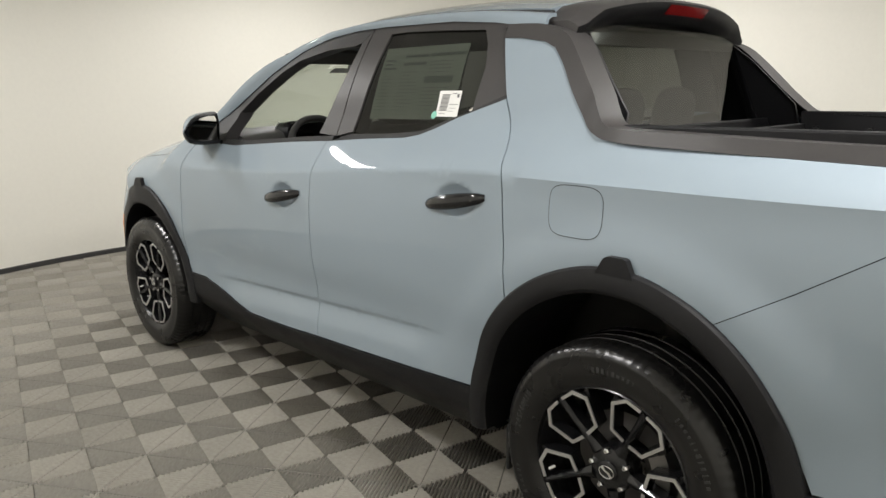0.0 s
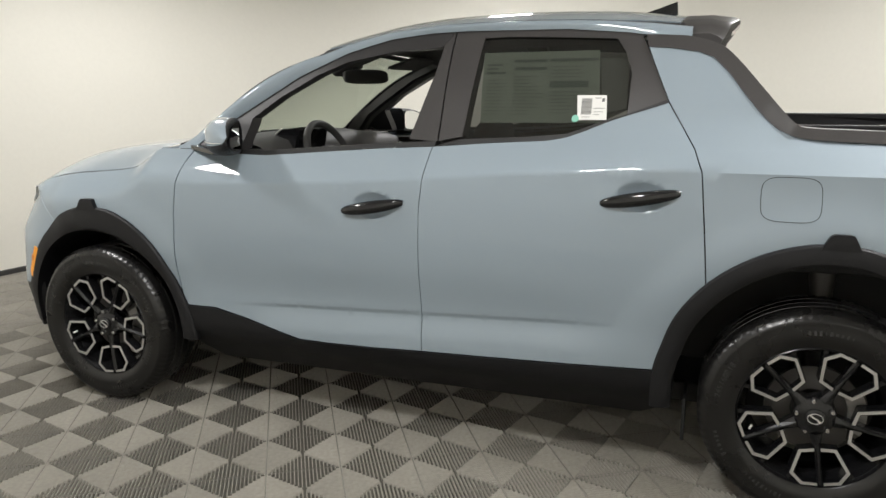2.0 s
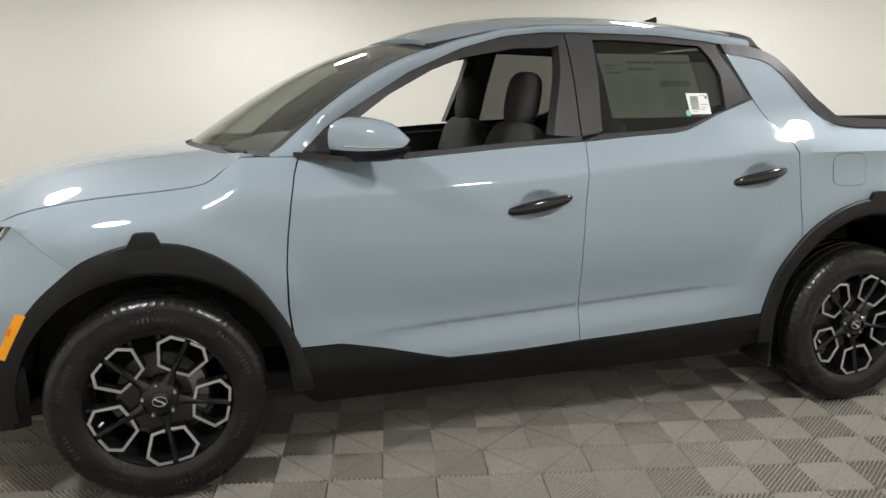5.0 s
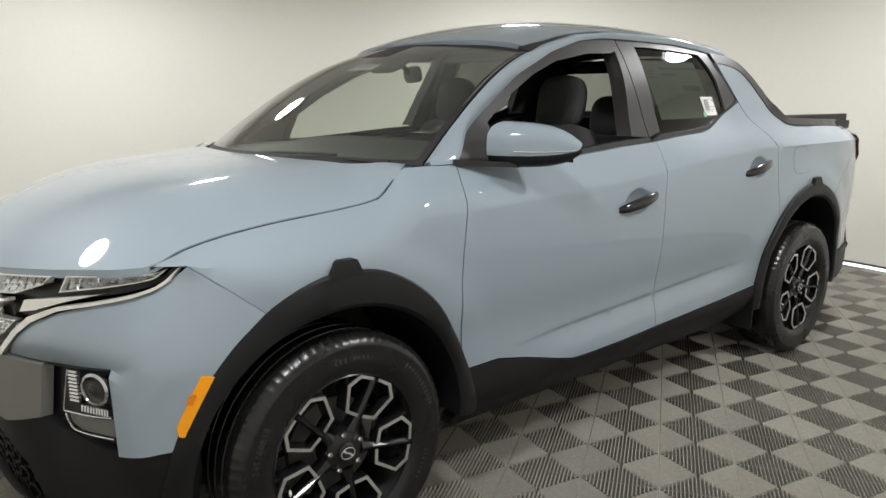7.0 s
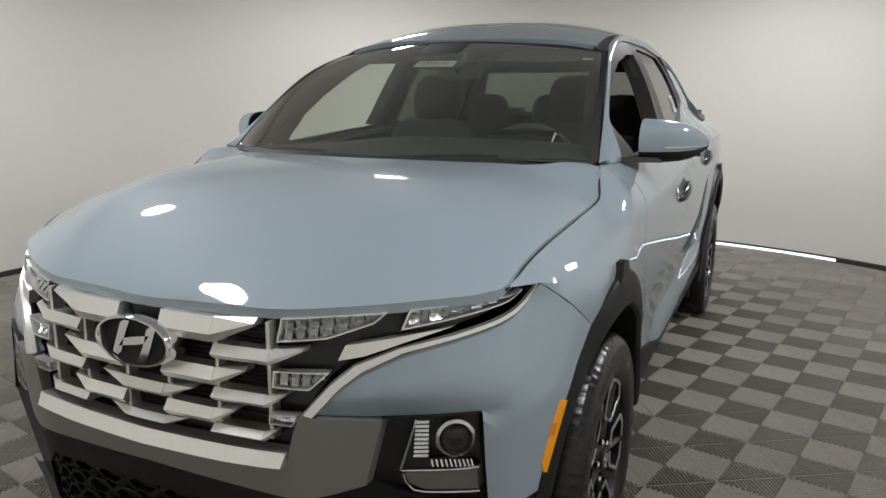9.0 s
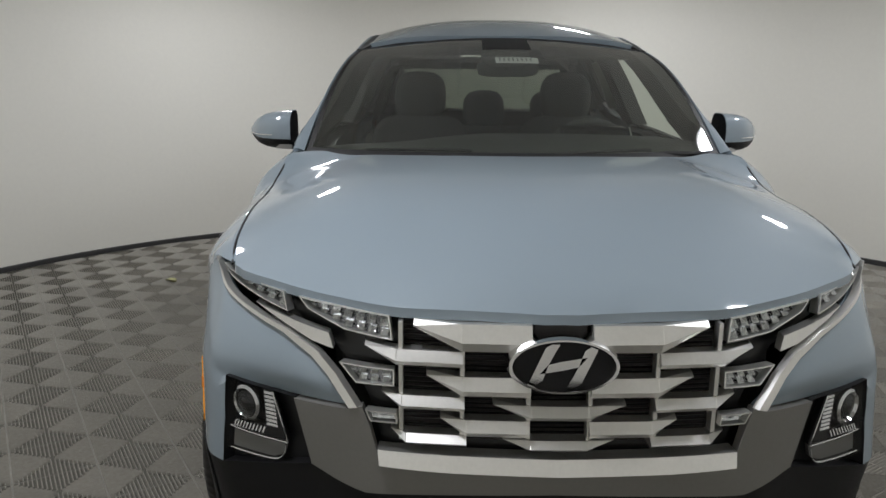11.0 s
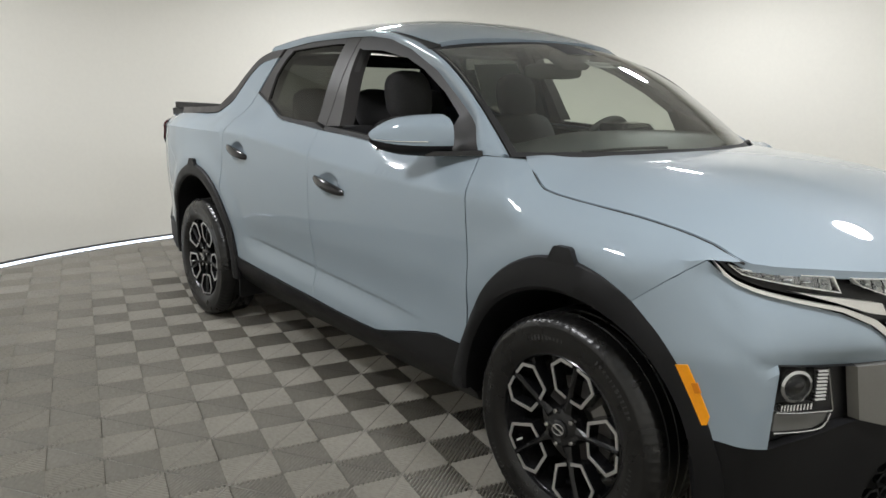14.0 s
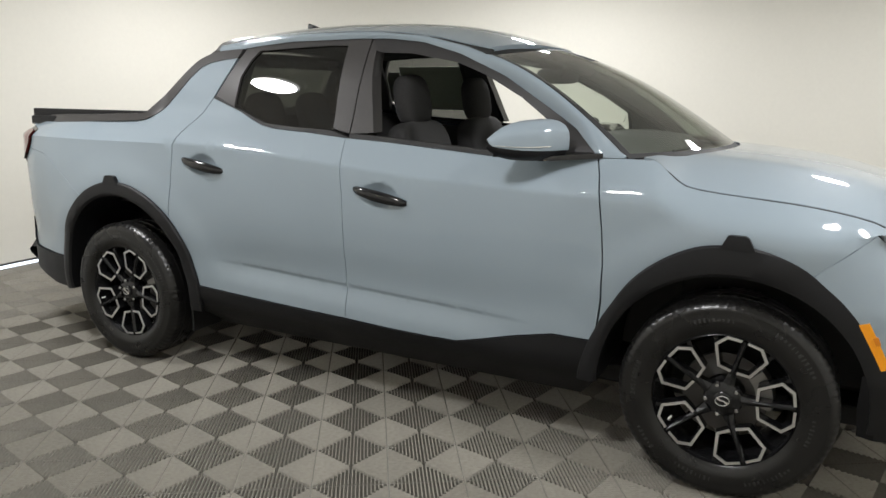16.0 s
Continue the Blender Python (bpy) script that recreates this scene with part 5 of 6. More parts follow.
def wheel_thing():
    w = new("wheel")
    w.parent = truck
    tagged(w, "black alloy wheel with machined hexagon frames and road tyre")
    side_p = [(0.236, 0.094), (0.244, 0.103), (0.248, 0.106), (0.264, 0.117), (0.285, 0.1215), (0.308, 0.1225), (0.330, 0.1195), (0.335, 0.1205), (0.340, 0.1185), (0.352, 0.1115), (0.361, 0.102), (0.3665, 0.092)]
    tread = []
    for a, b in ((0.088, 0.052), (0.044, 0.006), (-0.002, -0.040), (-0.048, -0.088)):
        tread += [(0.3690, a), (0.3690, b), (0.3650, b - 0.0008), (0.3650, b - 0.0062)]
    prof = side_p + tread[:-2] + [(r, -o) for r, o in side_p[::-1]]
    n = 240
    bm = lathe(prof, n)
    bm.verts.ensure_lookup_table()
    # sipes cut into both shoulders
    for k, (r, o) in enumerate(prof):
        if 0.350 < r and abs(o) > 0.052:
            for q in range(0, n, 3):
                v = bm.verts[k * n + q]
                f = (r - (0.0032 if abs(o) > 0.085 else 0.002)) / r
                v.co.x, v.co.z = v.co.x * f, v.co.z * f
    tyre = part("tyre", bm, RUBBER, w, "black road tyre with raised lettering", True, 45)
    bm = letters("245/60R18", 0.300, 20, 0.019, 0.1217)
    part("size_lettering", bm, LETTER, tyre)
    rnd = random.Random(5)
    for mid, n, rr in ((95, 9, 0.300), (150, 12, 0.312), (205, 7, 0.292), (250, 11, 0.306), (300, 9, 0.298), (338, 6, 0.316)):     # unreadable lettering as plain bars
        for i in range(n):
            a = radians(mid + (i - n / 2) * 3.0)
            tmp = box(rnd.uniform(0.003, 0.009), 0.0014, rnd.uniform(0.008, 0.016))
            c, s = math.cos(a), math.sin(a)
            m = Matrix(((-s, 0, c, 0), (0, 1, 0, 0), (c, 0, s, 0), (0, 0, 0, 1)))
            for v in tmp.verts:
                v.co = m @ (v.co + Vector((0, 0.1222, rr)))
            part("lettering_bar", tmp, LETTER, tyre)
    part("rim", lathe([(0.240, 0.096), (0.2445, 0.1035), (0.241, 0.1065), (0.2385, 0.100), (0.230, 0.075), (0.215, 0.05), (0.205, 0.0), (0.205, -0.08), (0.232, -0.10)], 96), RIMBLK, w, "gloss black rim", True, 50)
    part("hub", lathe([(0.001, 0.094), (0.030, 0.094), (0.044, 0.090), (0.062, 0.084), (0.068, 0.070), (0.068, 0.03)], 60), RIMBLK, w, "", True, 40)
    cap = part("centre_cap", lathe([(0.031, 0.092), (0.0305, 0.100), (0.027, 0.103), (0.001, 0.1035)], 40), RIMBLK, w, "", True, 40)
    mark = [(-0.020, -0.011), (-0.012, -0.014), (-0.004, -0.003), (0.008, 0.001), (0.020, 0.011), (0.012, 0.014), (0.004, 0.004), (-0.008, 0.0)]
    part("cap_mark", panel([(x * 0.95, z * 0.95) for x, z in mark], lambda x, z: Vector((x, 0.1056, z)), 0.02, 0, (0, -0.003, 0)), SATIN, cap)
    ring = [(0.0235 * math.cos(2 * math.pi * k / 32), 0.1050, 0.0175 * math.sin(2 * math.pi * k / 32)) for k in range(33)]
    part("cap_ring", tube(ring, 0.0011, 6), SATIN, cap, "", True)
    half = [(0.010, 0.2365), (0.060, 0.2325), (0.091, 0.192), (0.057, 0.113), (0.010, 0.108)]
    inner = [(0.010, 0.2275), (0.0545, 0.2235), (0.0800, 0.190), (0.0500, 0.1215), (0.010, 0.1180)]
    for k in range(5):
        base = radians(45 + 72 * k)
        t, r = Vector((-math.sin(base), 0, math.cos(base))), Vector((math.cos(base), 0, math.sin(base)))

        def put(u, v, y):
            return r * v + t * u + Vector((0, y, 0))

        def face_y(v):
            return 0.094 + 0.012 * smooth01(v, 0.08, 0.22)
        for sgn in (1, -1):
            rows_ = []
            for (a, b), (c, d) in zip(half, inner):
                rows_.append([put(sgn * a, b, face_y(b)), put(sgn * c, d, face_y(d)), put(sgn * c, d, face_y(d) - 0.003), put(sgn * a, b, face_y(b) - 0.003)])
            bm = loft(rows_, True)
            bm.verts.ensure_lookup_table()
            bm.faces.new(bm.verts[0:4])
            bm.faces.new(bm.verts[-4:])
            part("hexagon_frame", bm, MACHINED, w, "bright machined half of a hexagon frame")
            rows_ = []
            for (a, b), (c, d) in zip(half, inner):
                rows_.append([put(sgn * (a + 0.003), b + 0.001, face_y(b) - 0.003), put(sgn * (c - 0.003), d, face_y(d) - 0.003), put(sgn * (c - 0.006), d, face_y(d) - 0.045), put(sgn * (a + 0.006), b + 0.002, face_y(b) - 0.045)])
            part("frame_body", loft(rows_, True), RIMBLK, w, "", True, 30)
            # web from the widest corner to the rim and hub
            rows_ = []
            for u, v, wd in ((0.084, 0.184, 0.006), (0.092, 0.202, 0.008), (0.100, 0.216, 0.012)):
                y = face_y(v) - 0.014
                rows_.append([put(sgn * (u - wd), v, y), put(sgn * (u + wd * 0.6), v, y), put(sgn * (u + wd * 0.6), v, y - 0.04), put(sgn * (u - wd), v, y - 0.04)])
            part("web", loft(rows_, True), RIMBLK, w, "", False)
        rows_ = []
        for v, wd in ((0.060, 0.020), (0.10, 0.012), (0.16, 0.0085), (0.234, 0.0105)):
            y = face_y(v)
            rows_.append([put(-wd, v, y - 0.010), put(-0.0025, v, y - 0.001), put(0.0025, v, y - 0.001), put(wd, v, y - 0.010), put(wd * 0.9, v, y - 0.05), put(-wd * 0.9, v, y - 0.05)])
        part("spoke", loft(rows_, True), RIMBLK, w, "", False)
        an = base + radians(36)
        nut = lathe([(0.001, 0.100), (0.006, 0.100), (0.009, 0.096), (0.0095, 0.080)], 6, "y", (0.057 * math.cos(an), 0, 0.057 * math.sin(an)))
        part("wheel_nut", nut, CHROME, w, "", False)
    part("brake_disc", lathe([(0.07, 0.015), (0.150, 0.015), (0.150, -0.008), (0.07, -0.008)], 64), DISC, w, "", True, 30)
    rows_ = []
    for a in np.linspace(radians(150), radians(205), 10):
        c, s = math.cos(a), math.sin(a)
        rows_.append([(0.105 * c, 0.042, 0.105 * s), (0.160 * c, 0.042, 0.160 * s), (0.168 * c, 0.0, 0.168 * s), (0.105 * c, 0.02, 0.105 * s)])
    part("caliper", loft(rows_, True), STEEL, w, "", True, 40)
    # valve cap
    part("valve", tube([(0.188, 0.088, -0.06), (0.196, 0.106, -0.064)], 0.004, 8), PAPER, w)
    return w


wheel = wheel_thing()
wheel.matrix_basis = pose(HX, WHEEL_Y, HZ)
for x, sg in ((-HX, 1), (HX, -1), (-HX, -1)):
    copy_thing(wheel, pose(x, sg * WHEEL_Y, HZ, 0, 0, 0 if sg > 0 else 180) @ pose(0, 0, 0, 0, 13 if x > 0 else 0, 0))
for hx in (HX, -HX):
    part("axle", tube([(hx, -0.72, HZ), (hx, 0.72, HZ)], 0.045, 12), SEAL, truck, "", True)
for sg in (1, -1):
    part("spring_strut", flip(lathe([(0.030, 0.30), (0.036, 0.42), (0.045, 0.45), (0.038, 0.50), (0.045, 0.55), (0.038, 0.60), (0.045, 0.65), (0.038, 0.72)], 16, "z", (-HX - 0.02, 0.60, 0.12)), sg), DISC, truck, "", True)
    part("mud_flap", flip(box(0.012, 0.20, 0.16, (-1.09, 0.76, 0.27), 0.004), sg), SEAL, truck)

# ---------------------------------------------------------------- door mirrors
for sg in (1, -1):
    mir = new("door_mirror")
    mir.parent = truck
    tagged(mir, "body-coloured door mirror with black lower shell")

    def shell(f, a, grow=0.0):
        """Mirror head: f from the inner end to the tip, a round the section (0 rear, 90 top)."""
        y = 0.850 + 0.205 * f
        top = 1.326 - 0.012 * f - 0.058 * f ** 4
        bot = 1.170 + 0.004 * f + 0.045 * f ** 5
        xr = 0.712 - 0.080 * f
        xf = 0.885 - 0.095 * f - 0.125 * f ** 3
        zc, hz = (top + bot) / 2, (top - bot) / 2 + grow
        c, s = math.cos(a), math.sin(a)
        x = xr + (xf - xr) * 0.45
        rx = (xf - x) if c < 0 else (x - xr)
        e = 0.45 if c > 0 else 0.9
        return Vector((x - (rx + grow) * math.copysign(abs(c) ** e, c), y + grow * f, zc + hz * math.copysign(abs(s) ** 0.68, s)))
    fs = [0.0, 0.06, 0.2, 0.4, 0.6, 0.76, 0.88, 0.95, 0.99, 1.0]

    def piece(a0, a1, n, grow):
        rows_ = []
        for f in fs:
            rows_.append([shell(f, radians(a0 + (a1 - a0) * i / n), grow) for i in range(n + 1)])
        mid = (shell(1.0, radians(184), grow) + shell(1.0, radians(22), grow)) / 2 + Vector((0, 0.004, 0))
        rows_.append([mid.lerp(p, 0.5) + Vector((0, 0.002, 0)) for p in rows_[-1]])
        rows_.append([mid.lerp(p, 0.02) for p in rows_[-2]])
        return loft(rows_)
    part("mirror_rim", flip(solid(piece(42, 80, 8, -0.0005), 0.003), sg), CLAD, mir, "", True, 50)
    part("mirror_cap", flip(solid(piece(80, 197, 20, 0.0), 0.003), sg), PAINT, mir, "blue-grey painted mirror cap", True, 50)
    part("lower_shell", flip(solid(piece(197, 322, 22, -0.001), 0.003), sg), CLAD, mir, "black lower mirror shell", True, 50)
    rows_ = [[shell(f, radians(a), 0.0025) for a in (185.2, 186, 186.8)] for f in fs[3:9]]
    part("signal_strip", flip(solid(loft(rows_), 0.002), sg), SATIN, mir, "thin bright turn signal strip", True, 50)
    ring = [shell(0.0, radians(a), -0.002) for a in range(0, 360, 10)]
    bm = bmesh.new()
    mid = bm.verts.new(sum(ring, Vector()) / len(ring) + Vector((0, -0.006, 0)))
    rim = [bm.verts.new(p) for p in ring]
    for i in range(len(rim)):
        bm.faces.new((rim[i], rim[(i + 1) % len(rim)], mid))
    part("inner_shell", flip(bm, sg), CLAD, mir, "black inner end of the mirror shell", True, 50)
    rows_ = [[(0.716 - 0.075 * f, 0.862 + 0.175 * f, z0 + (z1 - z0) * g) for g in np.linspace(0, 1, 8)] for f, z0, z1 in
             ((0.0, 1.215, 1.285), (0.06, 1.198, 1.305), (0.3, 1.192, 1.308), (0.6, 1.195, 1.296), (0.85, 1.208, 1.268), (0.97, 1.228, 1.245))]
    part("mirror_glass", flip(loft(rows_), sg), MIRROR, mir, "mirror glass", True)
    rows_ = [[(0.724 - 0.072 * f, 0.858 + 0.185 * f, 1.19 + 0.12 * g - 0.05 * f * g) for g in (0, 0.5, 1)] for f in (0, 0.5, 0.95)]
    part("mirror_back", flip(loft(rows_), sg), SEAL, mir)
    rows_ = []
    for f in np.linspace(0, 1, 7):
        p = Vector((0.985, 0.806, 1.196)).lerp(Vector((0.79, 0.91, 1.184)), f)
        rows_.append([(p.x + 0.02, p.y + 0.012, p.z + 0.008), (p.x - 0.055, p.y - 0.01, p.z + 0.010), (p.x - 0.055, p.y - 0.01, p.z - 0.012), (p.x + 0.02, p.y + 0.012, p.z - 0.010)])
    part("mirror_arm", flip(loft(rows_, True), sg), PIANO, mir, "", True, 40)

# ---------------------------------------------------------------- cab interior
part("headliner", loft([[(0.50 - 0.11 * s * s + (-1.06 - 0.50 + 0.11 * s * s) * v, 0.545 * s, roof_mid(0.50 - 1.52 * v) - 0.045 - 0.055 * abs(s) ** 2.6) for s in np.linspace(-1, 1, 15)] for v in np.linspace(0.02, 1, 17)]), LINER, truck, "", True)
for sg in (1, -1):
    rows_ = []
    for x in np.linspace(1.06, -1.0, 44):
        a, b = rail_up(x), rail_low(x) if x < 0.99 else Vector((x, 0.80, 1.188))
        n = Vector((0.2 if x > 0.4 else 0, 0.72, 0.62)).normalized()
        rows_.append([a.lerp(b, f) - n * 0.022 for f in (-0.35, 0.3, 0.7, 1.15)])
    part("pillar_liner", flip(loft(rows_), sg), PILLARTRIM, truck, "", True)
    part("pillar_inner", flip(panel([(-0.05, 1.23), (-0.10, 1.62), (-0.25, 1.62), (-0.24, 1.23)], on_cabin(-0.045), 0.06, 0, (0, 0.03, 0)), sg), INTER, truck)
    part("rear_pillar_inner", flip(panel([(-0.83, 1.30), (-0.82, 1.60), (-1.05, 1.60), (-1.15, 1.30)], on_cabin(-0.05), 0.06, 0, (0, 0.03, 0)), sg), INTER, truck)
    part("door_top", flip(loft([[(x, side(x, lerp(x, [-0.97, -0.62, -0.13, 0.3, 0.61, 1.0], [1.35, 1.245, 1.205, 1.18, 1.16, 1.165])) - 0.025, lerp(x, [-0.97, -0.62, -0.13, 0.3, 0.61, 1.0], [1.33, 1.245, 1.205, 1.18, 1.16, 1.165])), (x, side(x, 1.20) - 0.09 - 0.05 * smooth01(x, -0.5, -0.95), lerp(x, [-0.97, -0.62, -0.13, 0.3, 0.61, 1.0], [1.33, 1.245, 1.205, 1.18, 1.16, 1.165]) - 0.004)] for x in np.linspace(-0.95, 0.98, 30)]), sg), INTER, truck, "", True)
    part("door_trim_line", flip(tube([(x, side(x, 1.10) - 0.095, 1.125 + 0.015 * x) for x in np.linspace(-0.05, 0.80, 10)], 0.006, 6), sg), SATIN, truck, "", True)


def rounded(sx, sy, sz, n=2.6, seg=20, rings=14):
    """A cushion: a box with soft superelliptic sides."""
    bm = bmesh.new()
    grid = []
    for i in range(rings + 1):
        p = -math.pi / 2 + math.pi * i / rings
        row = []
        for j in range(seg):
            q = 2 * math.pi * j / seg
            f = lambda c: math.copysign(abs(c) ** (2 / n), c)
            row.append(bm.verts.new((sx / 2 * f(math.cos(p)) * f(math.cos(q)), sy / 2 * f(math.cos(p)) * f(math.sin(q)), sz / 2 * f(math.sin(p)))))
        grid.append(row)
    for a, b in zip(grid, grid[1:]):
        for j in range(seg):
            bm.faces.new((a[j], a[(j + 1) % seg], b[(j + 1) % seg], b[j]))
    bmesh.ops.remove_doubles(bm, verts=bm.verts[:], dist=1e-5)
    return bm


def moved(bm, m):
    for v in bm.verts:
        v.co = m @ v.co
    return bm


def seat(x, y, wide, back_z, name):
    s = new(name)
    s.parent = truck
    tagged(s, "dark grey cloth seat with headrest")
    part("cushion", moved(rounded(0.52, wide, 0.16, 4), pose(x + 0.20, y, 0.72, 0, -8, 0)), CLOTH, s, "", True, 60)
    part("backrest", moved(rounded(0.14, wide, back_z - 0.68, 4.5), pose(x - 0.045, y, (back_z + 0.68) / 2, 0, -14, 0)), CLOTH, s, "", True, 60)
    xt = x - 0.045 - 0.25 * (back_z - 0.68) / 2
    hw = [0.0] if wide < 0.7 else [-0.42, 0.42, 0.0]
    for d in hw:
        for e in (-0.06, 0.06):
            part("headrest_post", tube([(xt, y + d + e, back_z - 0.05), (xt - 0.012, y + d + e, back_z + 0.06)], 0.006, 8), STEEL, s, "", True)
        part("headrest", moved(rounded(0.11, 0.26, 0.25, 3.0), pose(xt - 0.010, y + d, back_z + 0.088, 0, -10, 0)), CLOTH, s, "", True, 60)


seat(0.08, 0.37, 0.50, 1.29, "front_seat")
seat(0.08, -0.37, 0.50, 1.29, "front_seat")
seat(-0.80, 0.0, 1.30, 1.20, "rear_bench")
rows_ = []
for y in np.linspace(-0.73, 0.73, 25):
    h = -0.022 * abs(y / 0.73) ** 4 - 0.035 * smooth01(-y, 0.05, 0.50)
    rows_.append([(1.22 - 0.1 * (y / 0.73) ** 2, y, 1.175), (1.08, y, 1.222 + h), (0.92, y, 1.240 + h), (0.78, y, 1.238 + h), (0.71, y, 1.215 + h), (0.68, y, 1.165 + h), (0.665, y, 1.04), (0.72, y, 0.90), (0.75, y, 0.55)])
dash = part("dashboard", loft(rows_), INTER, truck, "black dashboard", True, 50)
part("screen", box(0.012, 0.26, 0.12, (0.655, 0.0, 1.075), 0.004), PIANO, dash)
fin = [(0.845, 1.150), (0.815, 1.180), (0.772, 1.232), (0.735, 1.262), (0.665, 1.268), (0.650, 1.255), (0.672, 1.150)]
fin_rows = [[(x + 0.012 * (1 - k), y, z - 0.006 * (1 - k)) for x, z in fin] for y, k in ((0.235, 0), (0.245, 1), (0.495, 1), (0.505, 0))]
hood = loft([[Vector(p) for p in r] + [Vector(r[0])] for r in fin_rows])
hood.verts.ensure_lookup_table()
hood.faces.new(hood.verts[0:7])
hood.faces.new(hood.verts[-8:-1])
part("instrument_hood", hood, PIANO, dash, "black instrument hood with a bright edge", True, 35)
part("hood_edge", tube([(x + 0.004, 0.508, z + 0.002) for x, z in smooth_line(fin[1:4], 10)], 0.003, 6), SATIN, dash, "", True)
for y in (0.62, -0.62, 0.12, -0.12):
    part("air_vent", box(0.02, 0.10, 0.05, (0.660, y, 1.105), 0.006), SATIN, dash)
    part("vent_slat", box(0.022, 0.092, 0.038, (0.657, y, 1.105), 0.004), LAMPBLK, dash)
sw = new("steering_wheel")
sw.parent = truck
M = pose(0.561, 0.37, 1.112, 0, 114, 0)
ringp = [M @ Vector((0.185 * math.cos(a), 0.185 * math.sin(a), 0)) for a in np.linspace(0, 2 * math.pi, 49)]
part("wheel_rim", tube(ringp, 0.017, 10, False), INTER, sw, "", True)
part("wheel_boss", moved(rounded(0.15, 0.17, 0.05, 3), M), INTER, sw, "", True)
for a in (0, 180, 270):
    c, s = math.cos(radians(a + 90)), math.sin(radians(a + 90))
    part("wheel_spoke", tube([M @ Vector((0.05 * c, 0.05 * s, 0)), M @ Vector((0.18 * c, 0.18 * s, 0))], [0.018, 0.012], 8), SATIN if a != 270 else INTER, sw, "", True)
part("steering_column", tube([M @ Vector((0, 0, 0.02)), (0.75, 0.37, 1.02)], 0.04, 12), INTER, sw, "", True)
mirr = part("inner_mirror", moved(rounded(0.035, 0.28, 0.070, 4), pose(0.545, 0.02, 1.500, 0, 10, -26)), INTER, truck, "black inside rear-view mirror", True)
part("mirror_stalk", tube([(0.555, 0.02, 1.50), (0.63, 0.02, 1.56)], 0.012, 8), INTER, mirr, "", True)
part("camera_housing", moved(rounded(0.12, 0.20, 0.05, 4), pose(0.66, 0.0, 1.545, 0, 28, 0)), INTER, truck, "", True)
for y in (0.36, -0.36):
    part("sun_visor", box(0.16, 0.36, 0.016, (0.44, y, 1.575 - 0.01 * abs(y)), 0.006, 2, pose(0, 0, 0, 0, 18, 0)), LINER, truck)
part("console", box(0.70, 0.22, 0.30, (0.30, 0, 0.72), 0.03), INTER, truck)
part("cab_floor", box(1.9, 1.5, 0.04, (-0.1, 0, 0.42), 0.01), INTER, truck)

# ---------------------------------------------------------------- a dry leaf on the floor
leaf = []
for i in range(9):
    f = i / 8
    w = 0.030 * math.sin(math.pi * f) ** 0.8 + 0.0015
    leaf.append([(-0.05 + 0.10 * f, -w, 0.012 + 0.012 * (w / 0.03)), (-0.05 + 0.10 * f, 0, 0.004 + 0.004 * math.sin(7 * f)), (-0.05 + 0.10 * f, w, 0.010 + 0.014 * (w / 0.03))])
lf = part("leaf", solid(loft(leaf), 0.0008), LEAFM, None, "", True)
lf.matrix_basis = pose(LEAF[0], LEAF[1], 0.0, 0, 0, 70)
tagged(lf, "dry yellow-green fallen leaf on the floor", "leaf")

# ---------------------------------------------------------------- the floor: open ribbed tiles over a black base
bm = lathe([(0.001, -0.0155), (ROOM_R + 0.05, -0.0155), (ROOM_R + 0.05, -0.06), (0.001, -0.06)], 96, "z", (ROOM_X, 0, 0))
floor = part("floor", bm, SUBM)
tagged(floor, "grey ribbed click-together plastic tile floor", "floor", kind="structure")
TILE, NODE_A, NODE_O = 0.401, 32.50, (-0.1053, -0.0470)
RIBS, RIB_H = 20, 0.015


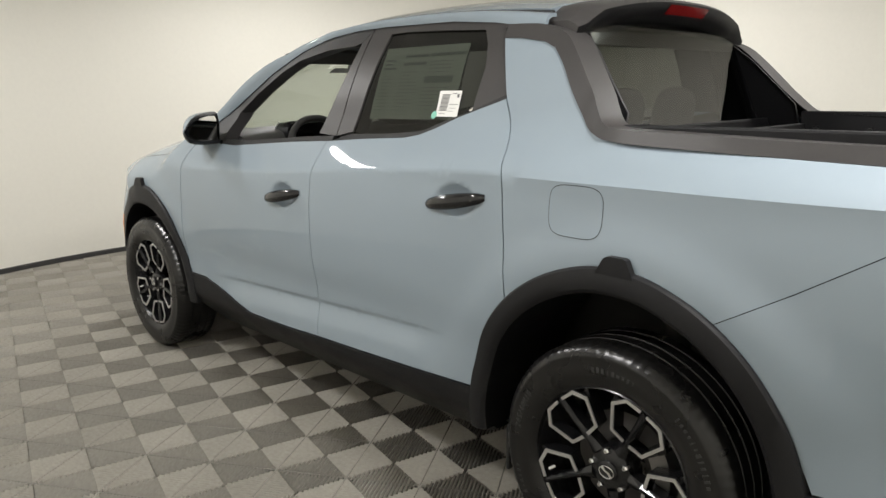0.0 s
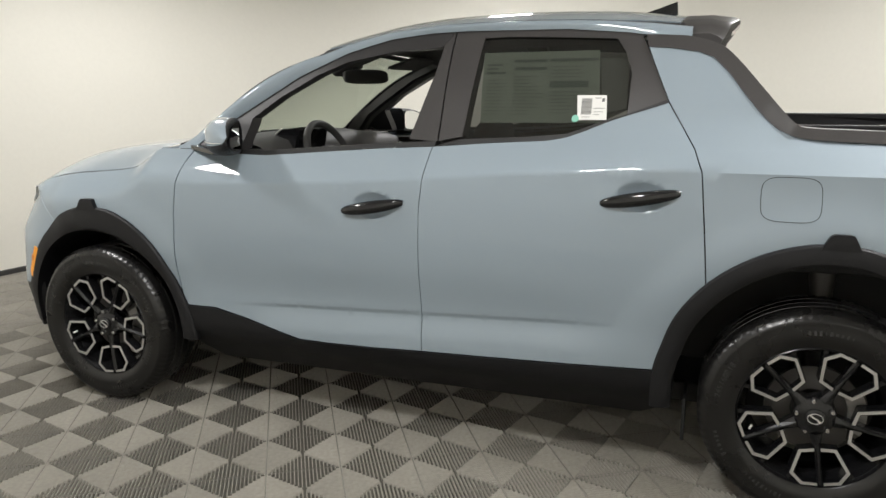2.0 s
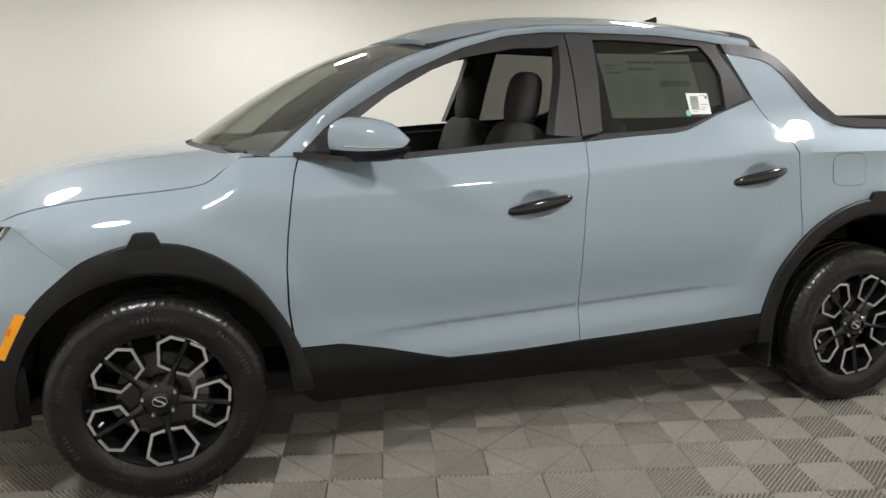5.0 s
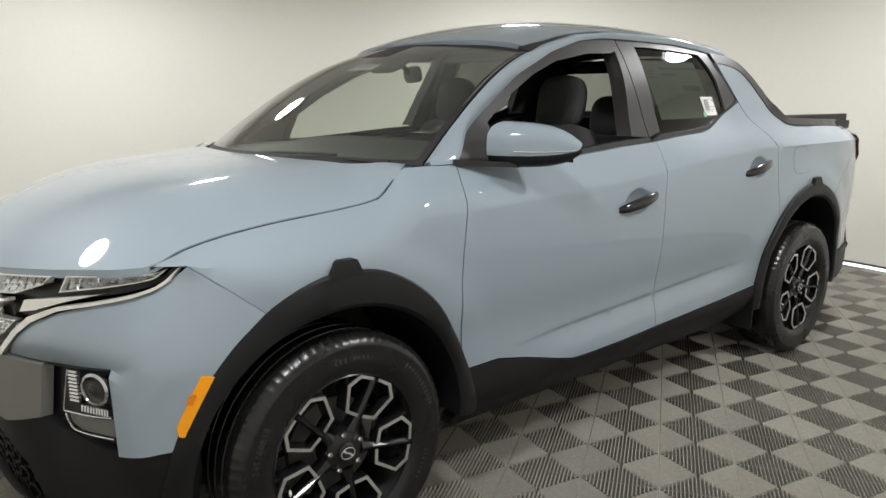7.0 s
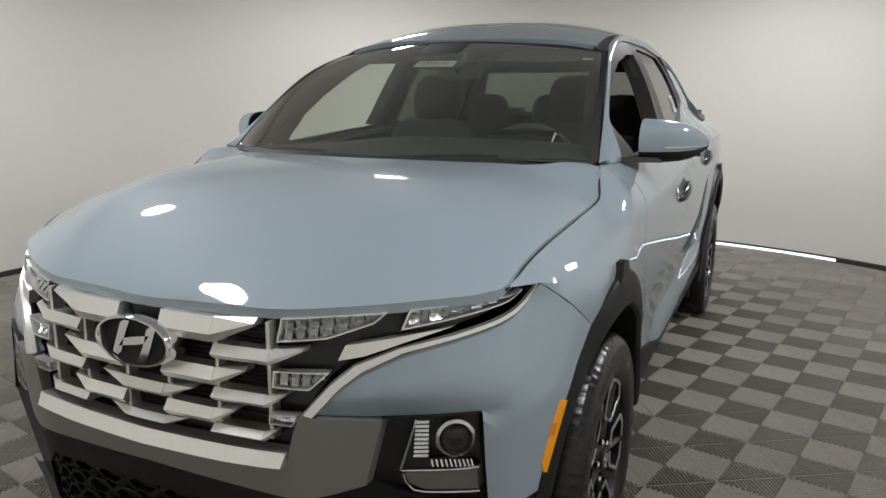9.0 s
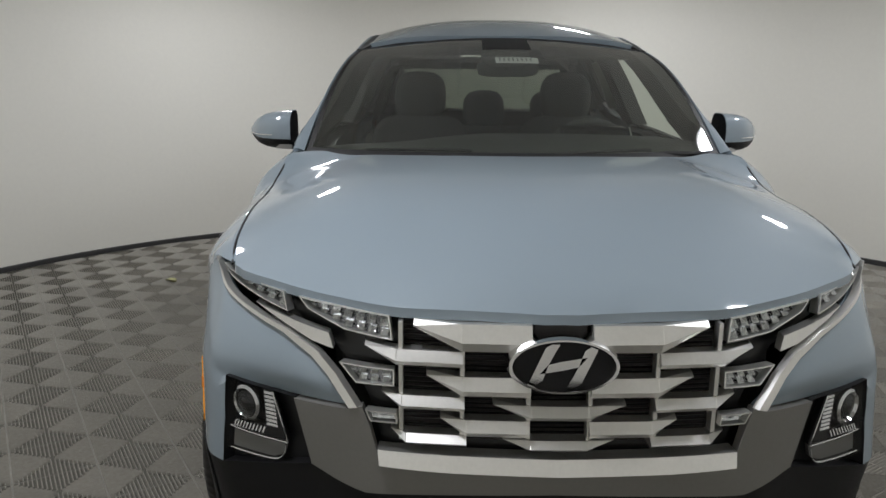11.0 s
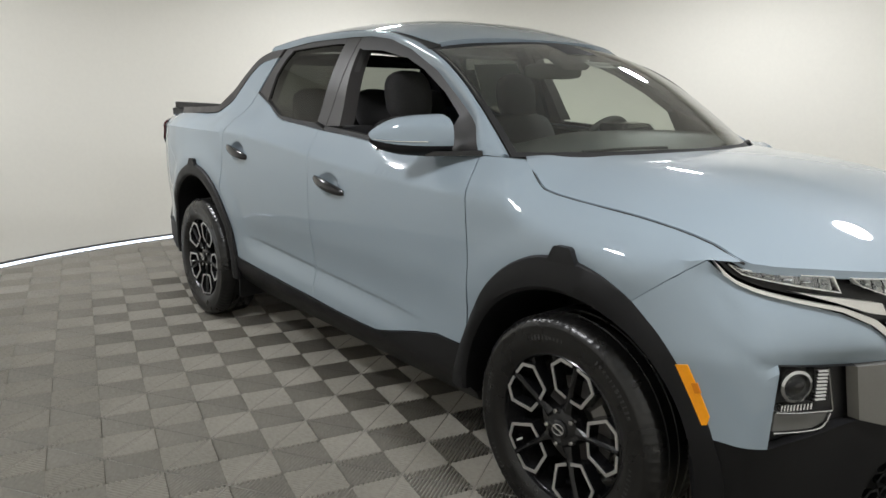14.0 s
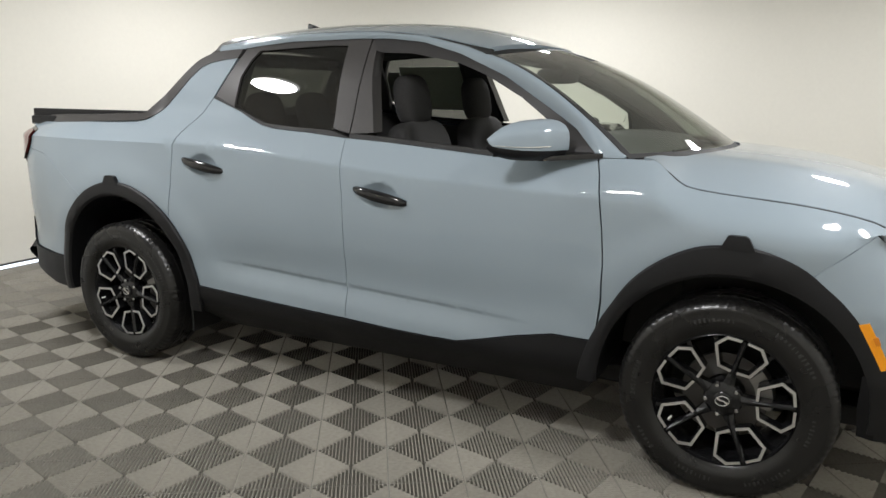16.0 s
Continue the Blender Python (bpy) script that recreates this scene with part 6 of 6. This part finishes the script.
def tile_mesh():
    """A tile of four squares; the ribs run along one diagonal, turned by a right angle from square to square."""
    verts, faces, braces = [], [], []

    def quad(*p):
        k = len(verts)
        verts.extend(p)
        faces.append((k, k + 1, k + 2, k + 3))
    q = TILE / 2
    dg = q * math.sqrt(2)
    pitch = dg / RIBS
    for ix in (0, 1):
        for iy in (0, 1):
            cx, cy = (ix - 0.5) * q, (iy - 0.5) * q
            # brace runs through the tile's middle; ribs stand square to it
            bx, by = (cx, cy)
            l = math.hypot(bx, by)
            b = (bx / l, by / l)
            r = (-b[1], b[0])
            for k in range(RIBS):
                o = (k + 0.5 - RIBS / 2) * pitch
                half = dg / 2 - abs(o) - 0.0012
                if half < 0.004:
                    continue
                w, w2, dz = pitch * 0.045, pitch * 0.15, pitch * 0.36       # narrow crown, sloping flanks, upright web
                mx, my = cx + b[0] * o, cy + b[1] * o
                for e0, e1 in ((-half, -0.0028), (0.0028, half)):
                    if e1 - e0 < 0.003:
                        continue
                    top, mid, bot = [[(mx + r[0] * e + b[0] * s * ww, my + r[1] * e + b[1] * s * ww, zz) for e, s in ((e0, -1), (e1, -1), (e1, 1), (e0, 1))]
                                     for ww, zz in ((w, 0.0), (w2, -dz), (w2, -RIB_H))]
                    quad(*top)
                    for u_, l_ in ((top, mid), (mid, bot)):
                        quad(u_[1], u_[0], l_[0], l_[1])
                        quad(u_[3], u_[2], l_[2], l_[3])
            # brace across the ribs, a little lower than their crowns; shade is put into its darker colour
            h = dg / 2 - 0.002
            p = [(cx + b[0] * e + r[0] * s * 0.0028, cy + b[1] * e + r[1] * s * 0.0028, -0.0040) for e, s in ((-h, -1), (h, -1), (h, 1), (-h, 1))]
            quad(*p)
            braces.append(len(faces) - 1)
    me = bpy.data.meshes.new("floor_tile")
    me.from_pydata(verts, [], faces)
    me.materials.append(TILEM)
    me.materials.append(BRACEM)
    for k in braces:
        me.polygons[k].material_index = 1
    return me


tile = tile_mesh()
ang = radians(NODE_A + 45)
ca, sa = math.cos(ang), math.sin(ang)
spots = []
for i in range(-13, 14):
    for j in range(-13, 14):
        x = NODE_O[0] + TILE * (i * ca - j * sa)
        y = NODE_O[1] + TILE * (i * sa + j * ca)
        if math.hypot(x - ROOM_X, y) < ROOM_R + 0.20:
            spots.append((math.hypot(x - ROOM_X, y), x, y))
spots.sort()
rest = spots[300:]
for _, x, y in spots[:300]:
    ob = new("floor_tile", tile)
    ob.parent = floor
    ob.matrix_basis = pose(x, y, 0, 0, 0, NODE_A + 45)
# the outermost ring of tiles, joined
vs, fs_ = [], []
tv = [v.co.copy() for v in tile.vertices]
tf = [tuple(p.vertices) for p in tile.polygons]
for _, x, y in rest:
    k = len(vs)
    vs.extend([(x + v.x * ca - v.y * sa, y + v.x * sa + v.y * ca, v.z) for v in tv])
    fs_.extend([tuple(i + k for i in f) for f in tf])
me = bpy.data.meshes.new("edge_tiles")
me.from_pydata(vs, [], fs_)
me.materials.append(TILEM)
me.materials.append(BRACEM)
tm = [p.material_index for p in tile.polygons]
for k, p in enumerate(me.polygons):
    p.material_index = tm[k % len(tm)]
ob = new("edge_tiles", me)
ob.parent = floor
tagged(ob, kind="stuff")
